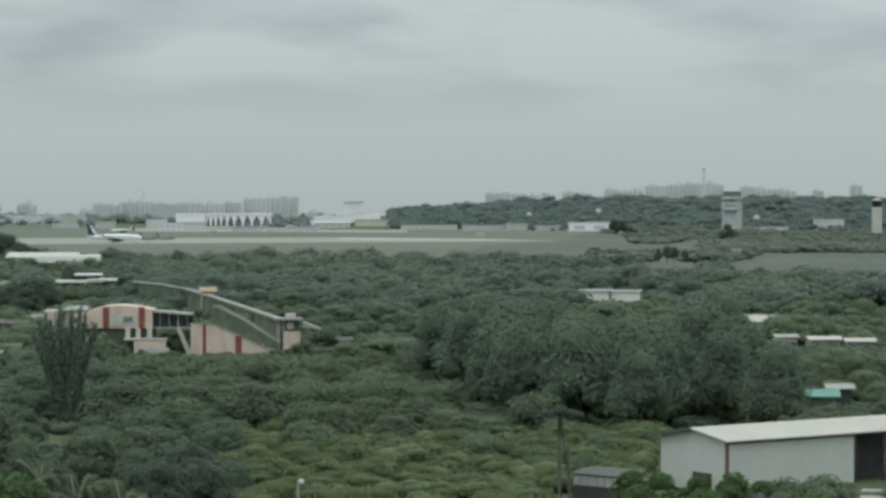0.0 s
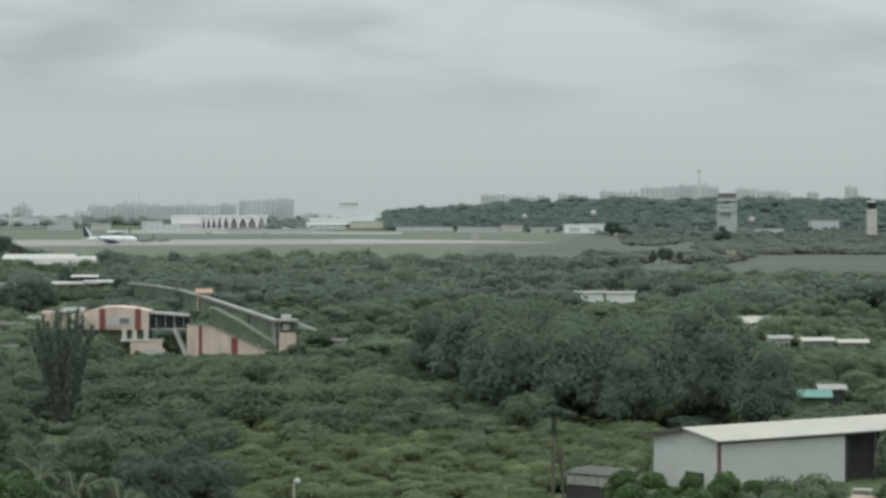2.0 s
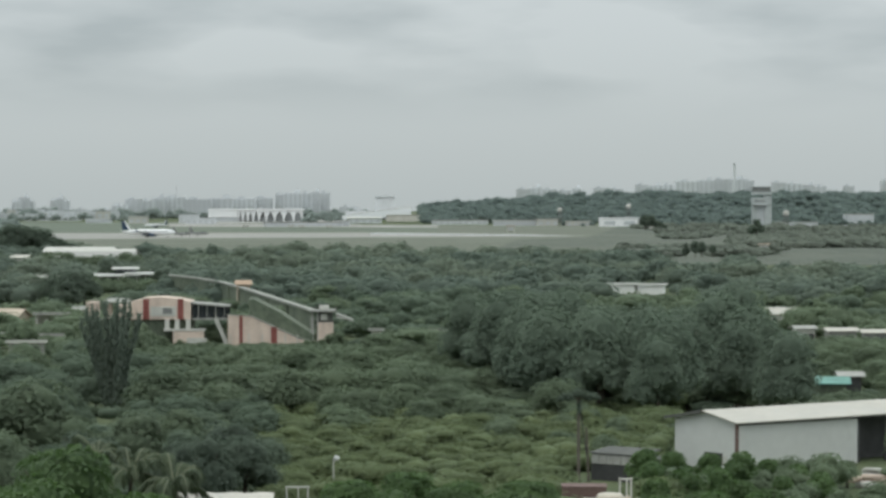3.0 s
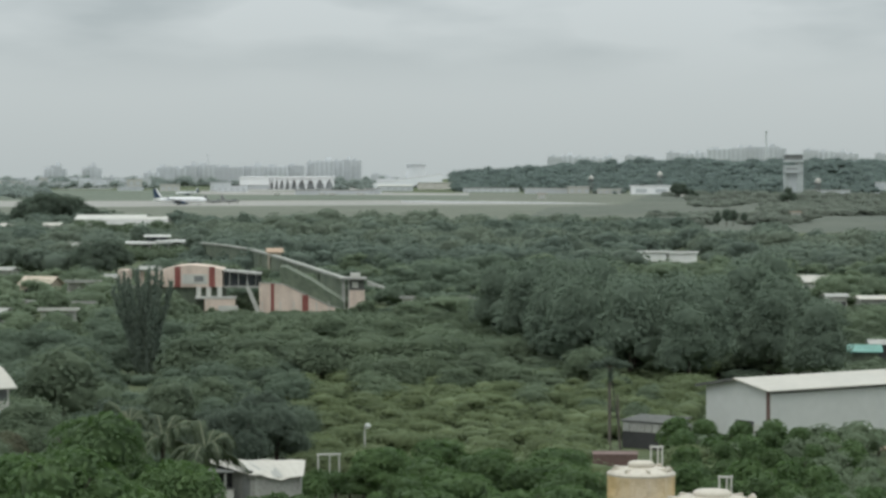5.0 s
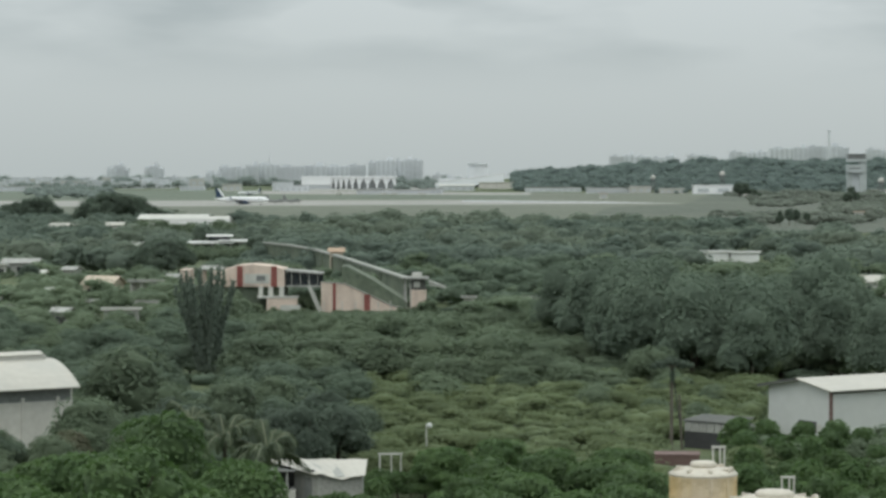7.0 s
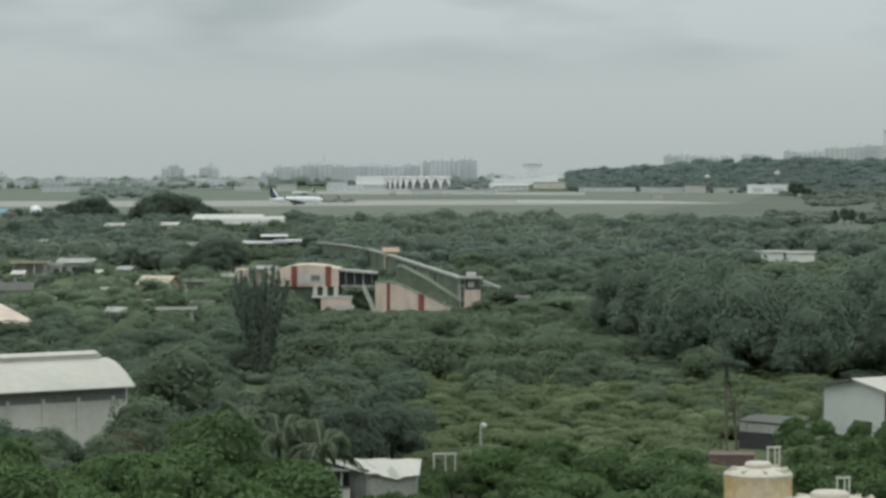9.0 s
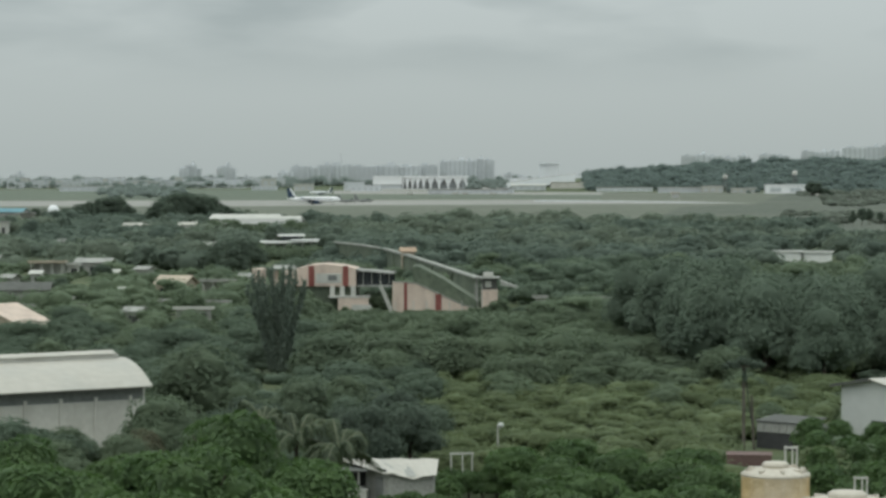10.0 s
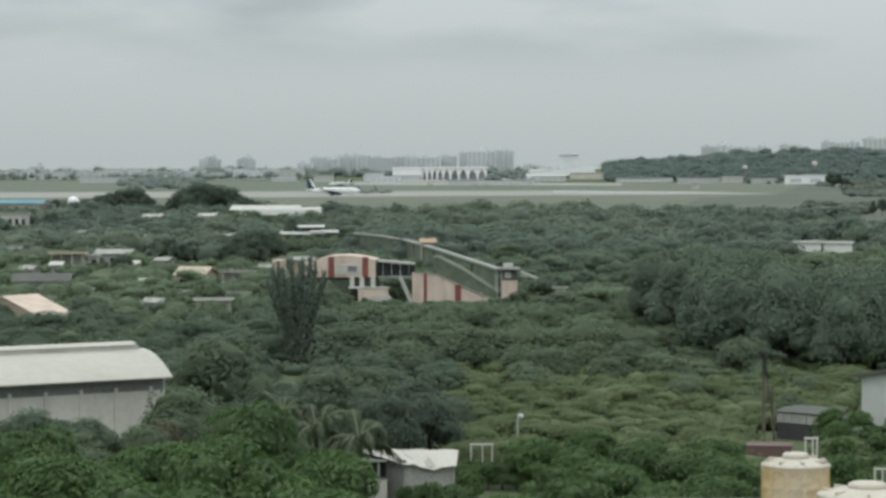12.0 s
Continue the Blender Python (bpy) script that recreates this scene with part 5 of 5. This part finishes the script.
def palm(at, height, reach, rz):
    t = thing("palm_tree", at, rz, "palm tree with long arching fronds and pale midribs", "tree")
    part("trunk", tube((0, 0, -0.3), (0.2, 0, height), 0.2, 0.13, 10), BARK, t)
    for k in range(14):
        a, up = k * 2.4 + 0.3 + 0.5 * rng.random(), 0.15 + 1.55 * ((k * 5) % 14) / 14
        long = reach * (0.65 + 0.5 * rng.random())
        pts = []
        for j in range(9):
            s = j / 8
            r = long * s * (1 - 0.30 * up * s)
            pts.append(Vector((0.2 + math.cos(a) * r, math.sin(a) * r, height + long * (up * s - (0.5 + 0.5 * up) * s * s))))
        blade = bmesh.new()
        side = Vector((-math.sin(a), math.cos(a), 0))
        for j in range(2, 27):
            s = j / 26.5
            i = min(int(s * 8), 7)
            p = pts[i].lerp(pts[i + 1], s * 8 - i)
            way = (pts[i + 1] - pts[i]).normalized()
            ln = long * 0.34 * (0.4 + math.sin(math.pi * min(1, s * 1.05)) * 0.65) * (0.8 + 0.35 * rng.random())
            for sg in (-1, 1):
                mid = p + side * sg * ln * 0.34 + way * ln * 0.22 - Vector((0, 0, ln * 0.14))
                tip = p + side * sg * ln * 0.52 + way * ln * 0.42 - Vector((0, 0, ln * (0.55 + 0.25 * rng.random())))
                blade.faces.new([blade.verts.new(q) for q in (p - way * 0.03, p + way * 0.05, mid + way * 0.06, tip, mid - way * 0.04)])
        frond = part("frond", blade, FROND, t)
        rib = bmesh.new()
        for j, (p, q) in enumerate(zip(pts, pts[1:])):
            add_tube(rib, p, q, 0.075 - 0.007 * j, 0.068 - 0.007 * j, 5)
        part("midrib", rib, RIB, frond, "pale green midrib")


palm(site(-5.09, 170), 5.9, 4.0, 20)
palm(site(-6.06, 173), 6.3, 4.0, 0)
palm(site(-6.75, 180), 6.8, 3.0, 100)
for k in range(4):
    plant(FRESH, site(-6.70 + 0.36 * k, 158 + 2 * (k % 2)), 0.78 + 0.08 * rng.random())


# ---- airfield ----
def airliner(bearing, depth, rz, scale, label, z=0.0):
    """Twin-jet airliner, nose along +x."""
    t = thing("airliner", site(bearing, depth, 0.14 + z), rz, label, "aircraft")
    prof = [(0.05, -18.8), (0.5, -17.0), (1.2, -13.5), (1.8, -9.5), (1.98, -6.5), (1.98, 12.0), (1.9, 14.0), (1.6, 16.0), (1.1, 17.6), (0.5, 18.5), (0.05, 18.8)]
    part("fuselage", lathe(prof, 24), PLANE_WHITE, t, "", True).matrix_basis = pose(0, 0, 3.6, 0, 90, 0) @ Matrix.Diagonal((1, 1, 1, 1))
    part("belly_fairing", box(0, 0, 2.1, 9.5, 3.2, 1.5, 0, 0.5), PLANE_BLUE, t, "dark blue belly")
    fin = prism([(-18.2, 5.0), (-13.2, 5.2), (-16.6, 11.6), (-18.9, 11.6)], -0.18, 0.18)
    part("tail_fin", fin, PLANE_BLUE, t, "dark blue tail fin")
    part("tail_stripe", prism([(-14.4, 6.4), (-13.1, 5.3), (-12.2, 5.2), (-16.3, 11.5), (-17.2, 11.5)], -0.2, 0.2), PLANE_WHITE, t)
    for s in (-1, 1):
        wing = bmesh.new()
        a = [wing.verts.new(p) for p in ((3.6, s * 1.6, 2.6), (-2.6, s * 1.6, 2.6), (-5.4, s * 17.0, 3.9), (-3.8, s * 17.0, 3.9))]
        b = [wing.verts.new(v.co + Vector((0, 0, 0.35))) for v in a]
        wing.faces.new(a)
        wing.faces.new(b[::-1])
        for i in range(4):
            wing.faces.new((a[i], a[(i + 1) % 4], b[(i + 1) % 4], b[i]))
        bmesh.ops.recalc_face_normals(wing, faces=wing.faces)
        w = part("wing", wing, GREY_PAINT, t)
        part("winglet", prism([(-5.5, 3.9), (-3.9, 3.9), (-5.3, 6.0), (-6.0, 6.0)], s * 17.0 - 0.08, s * 17.0 + 0.08), PLANE_BLUE, w)
        eng = part("engine", lathe([(0.95, -2.0), (1.15, 0), (1.2, 1.6), (1.0, 2.2)], 18), PLANE_BLUE, t, "dark blue engine cowl", True)
        eng.matrix_basis = pose(2.6, s * 5.8, 1.75, 0, 90, 0)
        tail = prism([(-18.4, 4.3), (-15.2, 4.3), (-16.6, 4.5), (-18.6, 4.5)], min(0, s * 6), max(0, s * 6))
        part("tailplane", tail, PLANE_WHITE, t)
        leg = part("main_gear", tube((-1.2, s * 3.0, 0.5), (-1.2, s * 3.0, 2.2), 0.15), GREY_PAINT, t)
        part("wheel", tube((-1.2, s * 3.0 - 0.4, 0.58), (-1.2, s * 3.0 + 0.4, 0.58), 0.58, None, 14), DARK_STEEL, leg)
    nose = part("nose_gear", tube((13.2, 0, 0.4), (13.2, 0, 2.0), 0.12), GREY_PAINT, t)
    part("wheel", tube((13.2, -0.3, 0.4), (13.2, 0.3, 0.4), 0.4, None, 14), DARK_STEEL, nose)
    part("cockpit_window", box(17.0, 0, 4.3, 0.9, 1.7, 0.45), GLASS_DARK, t)
    part("window_line", box(1.5, 0, 4.2, 25.0, 3.93, 0.3), GLASS_DARK, t)
    if scale != 1.0:
        t.scale = (scale,) * 3
    return t


airliner(-5.59, 1790, -4, 1.03, "white airliner with dark blue tail and belly standing on the runway")
airliner(-5.43, 2480, 196, 0.62, "small white airliner on the far taxiway")


def parked_jet(bearing, depth, rz):
    t = thing("small_jet", site(bearing, depth, 0.14), rz, "small dark grey jet parked beside the runway", "aircraft", "small jets")
    part("fuselage", lathe([(0.1, -7), (0.7, -5), (0.9, 0), (0.8, 4), (0.05, 8)], 14), GREY_PAINT, t, "", True).matrix_basis = pose(0, 0, 2.0, 0, 90, 0)
    part("tail_fin", prism([(-7.2, 2.4), (-3.6, 2.4), (-6.0, 6.6), (-7.4, 6.6)], -0.12, 0.12), GREY_PAINT, t)
    part("canopy", lathe([(0.1, -1.5), (0.5, -0.6), (0.5, 0.4), (0.1, 1.5)], 12), GLASS_DARK, t, "", True).matrix_basis = pose(3.2, 0, 2.8, 0, 90, 0)
    for s in (-1, 1):
        part("wing", prism([(-3.5, 1.8), (2.0, 1.8), (-1.5, 1.95), (-3.5, 1.95)], min(0, s * 5), max(0, s * 5)), GREY_PAINT, t)
        part("gear_leg", tube((-1.0, s * 1.4, 0), (-1.0, s * 0.9, 1.6), 0.14), DARK_STEEL, t)
    part("nose_leg", tube((5.0, 0, 0), (5.0, 0, 1.6), 0.12), DARK_STEEL, t)


parked_jet(-4.82, 1840, 10)
parked_jet(-4.45, 1860, -6)


def long_building(name, bearing, depth, width, height, wall_mat, roof_mat, label, bays=8, rise=0.0, z0=0.0, deep=18, group="airfield buildings"):
    """A long airfield building with bays of dark openings let into its front."""
    p = site(bearing, depth)
    t = thing(name, (p.x, p.y, max(z0, ground_height(p.x, p.y))), 0, label, "building", group)
    part("wall", box(0, deep / 2, height / 2, width, deep, height), wall_mat, t)
    for k in range(bays):
        x = (k + 0.5) / bays * width - width / 2
        part("bay_opening", box(x, -0.05, height * 0.42, width / bays * 0.55, 0.3, height * 0.45), TOWN_DARK, t)
    if rise:
        part("roof", prism([(-1, height), (deep / 2, height + rise), (deep + 1, height), (deep + 1, height - 0.4), (-1, height - 0.4)], -width / 2 - 1, width / 2 + 1), roof_mat, t).matrix_basis = pose(0, 0, 0, 0, 0, 90) @ Matrix.Diagonal((1, -1, 1, 1))
    else:
        part("roof_edge", box(0, deep / 2, height + 0.3, width + 1.6, deep + 1.6, 0.6), roof_mat, t)
    return t


def vaulted_hangar():
    """White hangar whose front is a row of pointed dark bays, with a plain stretch at its west end."""
    d = 3250
    k = d * 0.000225
    t = thing("vaulted_hangar", site(-4.23, d), 0, "long white hangar with a row of dark pointed bays", "hangar")
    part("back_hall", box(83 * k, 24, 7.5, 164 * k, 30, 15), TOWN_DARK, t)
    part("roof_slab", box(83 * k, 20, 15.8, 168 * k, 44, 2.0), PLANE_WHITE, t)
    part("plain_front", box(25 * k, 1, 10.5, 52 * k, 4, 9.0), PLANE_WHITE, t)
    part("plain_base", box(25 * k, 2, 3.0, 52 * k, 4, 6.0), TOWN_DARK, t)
    x = 52.0
    for w in (8, 9, 9.5, 10.5, 12.5, 15, 16, 17, 16):
        a, b, m = x * k, (x + w) * k, (x + w / 2) * k
        part("bay_front", prism([(a, 0), (a + 0.7, 0), (a + 1.4, 6.5), (m, 13.5), (m, 15), (a, 15)], 0, 3), PLANE_WHITE, t)
        part("bay_front", prism([(b, 0), (b - 0.7, 0), (b - 1.4, 6.5), (m, 13.5), (m, 15), (b, 15)], 0, 3), PLANE_WHITE, t)
        x += w


vaulted_hangar()


def terminal():
    d = 3200
    k = d * 0.000225
    t = thing("terminal_building", site(-0.41, d), 0, "large grey terminal with a long rising roof", "building")
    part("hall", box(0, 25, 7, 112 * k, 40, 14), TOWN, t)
    roof = prism([(-62 * k, 8), (60 * k, 20), (62 * k, 18.5), (-62 * k, 6)], -6, 50)
    part("rising_roof", roof, ROOF_PALE, t)
    lean = bmesh.new()
    top = [lean.verts.new(p) for p in ((-62 * k, -46, 0.5), (60 * k, -46, 9.5), (60 * k, -6.2, 19.6), (-62 * k, -6.2, 7.6))]
    low = [lean.verts.new(v.co - Vector((0, 0, 0.5))) for v in top]
    lean.faces.new(top)
    lean.faces.new(low[::-1])
    for i in range(4):
        lean.faces.new((top[i], low[i], low[(i + 1) % 4], top[(i + 1) % 4]))
    bmesh.ops.recalc_face_normals(lean, faces=lean.faces)
    part("leaning_roof", lean, TERMINAL_ROOF, t)
    part("upper_box", box(14 * k, 30, 20, 35 * k, 20, 24), TOWN, t)
    part("upper_roof", box(14 * k, 30, 32.6, 38 * k, 24, 1.2), TOWN, t)
    for j in range(7):
        part("glazing_bay", box((-45 + 14 * j) * k, 4.9, 4.5, 9 * k, 0.3, 5), TOWN_DARK, t)


terminal()
long_building("cargo_shed", 0.31, 2950, 52, 7.5, WHITEWASH, ROOF_PALE, "long white airport shed with a flat pale roof", 0)
long_building("airport_shed", 1.49, 2780, 62, 5.0, TOWN, CEMENT, "low grey airport shed", 9)
long_building("airport_shed", 2.78, 2700, 50, 5.2, TOWN, LIME, "low grey airport shed with a white roof", 8)
long_building("airport_shed", 3.49, 2680, 23, 7.0, LIME, LIME, "small white airport building", 3)
long_building("airport_shed", 4.19, 2650, 26, 5.0, LIME, LIME, "small white airport building", 4)
long_building("white_store", 5.12, 2600, 41, 8.8, PLANE_WHITE, PLANE_WHITE, "plain white rectangular store beside the airfield", 2)
long_building("airport_shed", 1.11, 2880, 30, 6.0, LIME, ROOF_PALE, "low white airport shed", 4)
long_building("airport_shed", -0.70, 2900, 40, 6.0, TOWN, LIME, "low grey airport building with a white roof", 5, rise=1.5)
long_building("airport_shed", -1.86, 2600, 60, 4.0, TOWN, CEMENT, "low grey service building on the apron", 9)
long_building("airport_shed", -2.69, 2560, 26, 4.5, TOWN, CEMENT, "low grey service building on the apron", 4)
long_building("airport_shed", -1.21, 2620, 16, 5.5, TOWN, CEMENT, "small grey service building on the apron", 3)
long_building("airport_shed", -4.42, 2900, 34, 6.5, TOWN, TOWN, "grey box-like airport building", 5)
long_building("airport_shed", -4.68, 3050, 24, 10, TOWN, TOWN_DARK, "grey box-like airport building", 4)
long_building("airport_shed", -5.83, 2950, 22, 8, LIME, LIME, "small white airport building", 3)
long_building("airport_shed", -6.72, 3050, 30, 4.5, TOWN, TOWN, "plain grey airport building", 5)
long_building("airport_shed", -10.75, 2900, 60, 6, TOWN, LIME, "low grey airport building with a white roof", 8)
long_building("airport_shed", 9.15, 2500, 40, 5, TOWN, CEMENT, "low grey shed on rough grass", 5)
long_building("airport_shed", 10.52, 2700, 30, 12, TOWN, LIME, "grey building at the foot of the hill", 4)
long_building("runway_hut", 2.64, 2180, 6.5, 4.4, LIME, TAN, "small cream hut beside the runway", 1, deep=6)
long_building("runway_hut", 8.39, 1330, 4.6, 2.6, LIME, TAN, "small pale hut on rough grass", 1, deep=4)
for u0, d in ((600, 2450), (618, 2450), (668, 2440), (520, 2480), (1240, 2300)):
    t = thing("service_van", site(column(u0), d, 0.14), 5, "pale airport service van on the apron", "van", "service vans")
    part("body", box(0, 0, 1.6, 6.0, 2.3, 2.2, 0, 0.2), LIME, t)
    part("windscreen", box(2.6, 0, 2.0, 0.9, 2.1, 0.8), GLASS_DARK, t)
    for x in (-1.9, 1.9):
        for y in (-1.0, 1.0):
            part("wheel", tube((x, y - 0.15, 0.45), (x, y + 0.15, 0.45), 0.45, None, 12), DARK_STEEL, t)


def radome(bearing, depth, z, radius, label):
    t = thing("radome", site(bearing, depth), 0, label, "radome", "radomes")
    for a in range(4):
        x, y = radius * 0.6 * (-1 if a < 2 else 1), radius * 0.6 * (-1 if a % 2 else 1)
        part("tower_leg", tube((x, y, 0), (x * 0.8, y * 0.8, z - radius * 0.6), 0.35), GREY_PAINT, t)
    part("deck", lathe([(radius * 0.95, z - radius), (radius * 0.95, z - radius * 0.55)], 20), GREY_PAINT, t)
    bm = bmesh.new()
    bmesh.ops.create_icosphere(bm, subdivisions=3, radius=radius, matrix=Matrix.Translation((0, 0, z)))
    part("dome", bm, LIME, t, "white faceted dome")


radome(5.32, 2640, 20.8, 3.0, "white ball-shaped radome on a steel tower before dark trees")
radome(8.87, 2300, 15.0, 3.0, "white ball-shaped radome on a short tower")
radome(3.76, 2660, 17.0, 2.6, "pale weathered radome on a tower before dark trees")


def control_tower():
    d = 2300
    k = d * 0.000225
    t = thing("control_tower", site(8.33, d), 0, "broad pale control tower with green glass bands", "tower")
    part("east_shaft", box(11 * k, 4, 17.5, 12 * k, 9, 35), TOWER, t)
    part("west_shaft", box(-12 * k, 5, 14.0, 8 * k, 8, 28), TOWER, t)
    part("lower_deck", box(-2 * k, 3, 26.5, 30 * k, 10, 6.0), TOWER, t)
    part("glass_band", box(-3 * k, -2.1, 23.4, 24 * k, 0.4, 1.8), TOWN_DARK, t)
    part("dark_band", box(-4 * k, -2.1, 26.3, 20 * k, 0.3, 1.0), GREY_PAINT, t)
    part("upper_deck", box(0, 3, 33.5, 34 * k, 11, 2.4), TOWER, t)
    part("cab", box(0, 3, 36.8, 30 * k, 9, 4.4), GREY_PAINT, t)
    part("cab_roof", box(0, 3, 39.3, 34 * k, 11, 0.8), TOWER, t)
    part("core", box(0, 5, 12, 20 * k, 6, 24), TOWN_DARK, t)
    part("podium", box(0, 4, 2.5, 36 * k, 12, 5), TOWER, t)


control_tower()
mast = thing("white_tower", site(11.54, 2300), 0, "slim white tower with a dark glazed cab", "tower")
part("shaft", box(0, 0, 12.5, 8.0, 8, 25), LIME, mast)
part("cab", lathe([(3.6, 25), (4.6, 29), (4.6, 31)], 12), GLASS_DARK, mast)
part("cab_roof", lathe([(5.0, 31), (5.0, 31.6), (2.0, 32.6)], 12), LIME, mast)


# ---- town on the skyline ----
def block(bearing, depth, width, top, step=0, bays=3, dark=False):
    p = site(bearing, depth)
    z0 = ground_height(p.x, p.y)
    h = top - z0
    t = thing("apartment_block", (p.x, p.y, z0), 0, "haze-pale grey apartment block far off in the town", "building", "town blocks")
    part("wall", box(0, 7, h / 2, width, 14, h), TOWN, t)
    # proud strips of darker colour paint the shade of vertical recesses
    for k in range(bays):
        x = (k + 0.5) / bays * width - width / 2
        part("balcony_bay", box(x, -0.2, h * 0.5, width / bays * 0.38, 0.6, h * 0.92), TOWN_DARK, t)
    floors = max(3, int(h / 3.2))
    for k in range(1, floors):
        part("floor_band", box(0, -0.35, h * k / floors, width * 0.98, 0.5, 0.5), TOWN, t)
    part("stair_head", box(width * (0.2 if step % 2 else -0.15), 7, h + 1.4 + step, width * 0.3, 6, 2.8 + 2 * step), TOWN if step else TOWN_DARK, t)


def skyline(entries, depth, wide):
    """A row of town blocks: plan column, width, height above eye level and roof step, all in plan units of that depth."""
    k = depth * 0.000225
    for i, (col, w, up, step) in enumerate(entries):
        block(column(col), depth + 23 * (i % 5), w * wide * k, 25 + up * k, step, max(2, w // 7))


skyline([(116, 13, 3, 0), (129, 15, 9, 1), (141, 11, 3, 0), (181, 9, 3, 0), (192, 14, 8, 1), (204, 9, 3, 0), (-184, 22, -8, 1), (-160, 12, -22, 0), (-60, 14, -22, 0), (225, 12, -14, 1), (245, 20, -20, 0), (275, 18, -13, 0)], 3850, 1.15)
skyline([(298, 22, -4, 0), (323, 26, 6, 0), (347, 19, 4, 0), (367, 20, 9, 1), (395, 36, 10, 0), (435, 42, 6, 0), (478, 34, 8, 1), (518, 36, 7, 0), (552, 28, 9, 0), (581, 14, 15, 0), (604, 28, 17, 1), (628, 16, 17, 0), (643, 14, 19, 1), (660, 16, 18, 0), (700, 24, -8, 0), (720, 30, -12, 0)], 3850, 1.2)
skyline([(1012, 22, 24, 0), (1034, 18, 27, 1), (1058, 24, 24, 0), (1085, 20, 22, 0), (1106, 14, 26, 1), (1150, 24, 26, 0), (1176, 20, 24, 0), (1222, 20, 32, 0), (1246, 22, 31, 1), (1268, 16, 33, 0)], 4300, 1.15)
skyline([(1303, 38, 38, 0), (1336, 24, 40, 1), (1362, 22, 42, 0), (1390, 30, 43, 1), (1412, 16, 40, 0), (1465, 22, 36, 0), (1492, 26, 34, 0), (1518, 20, 32, 1), (1540, 18, 30, 0), (1590, 16, 30, 0), (1658, 18, 39, 0)], 4300, 1.15)
chim = thing("chimney", site(7.71, 4200), 0, "tall slim grey chimney above the town", "chimney")
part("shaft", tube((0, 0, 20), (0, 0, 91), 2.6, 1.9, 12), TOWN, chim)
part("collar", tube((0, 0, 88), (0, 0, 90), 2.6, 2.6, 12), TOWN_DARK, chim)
for u0, d, z in ((398, 3900, 51), (1028, 4200, 52), (1130, 4200, 50)):
    lone("mast", tube((0, 0, 0), (0, 0, z), 0.8, 0.4), TOWN, site(column(u0), d), 0, "thin grey radio mast above the town", "mast", "masts")

town_rng = random.Random(5)
for k in range(125):
    u0 = -420 + 720 * k / 125 + town_rng.uniform(-6, 6)
    d = town_rng.uniform(3350, 3800)
    w, h = town_rng.uniform(9, 26), town_rng.uniform(5, 15)
    t = thing("town_house", site(column(u0), d), town_rng.uniform(-20, 20), "small haze-pale house of the far town", "house", "town houses")
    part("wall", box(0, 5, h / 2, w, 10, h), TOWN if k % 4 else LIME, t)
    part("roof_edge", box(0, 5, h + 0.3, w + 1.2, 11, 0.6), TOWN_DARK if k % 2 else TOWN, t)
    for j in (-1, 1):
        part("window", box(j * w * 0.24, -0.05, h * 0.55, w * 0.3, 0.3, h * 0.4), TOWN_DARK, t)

remove_unused([DEEPT, DUSK, BUSH, DRYBUSH, BROAD, PALET, DARKT, SCRUB, FRESH, RUSSET])
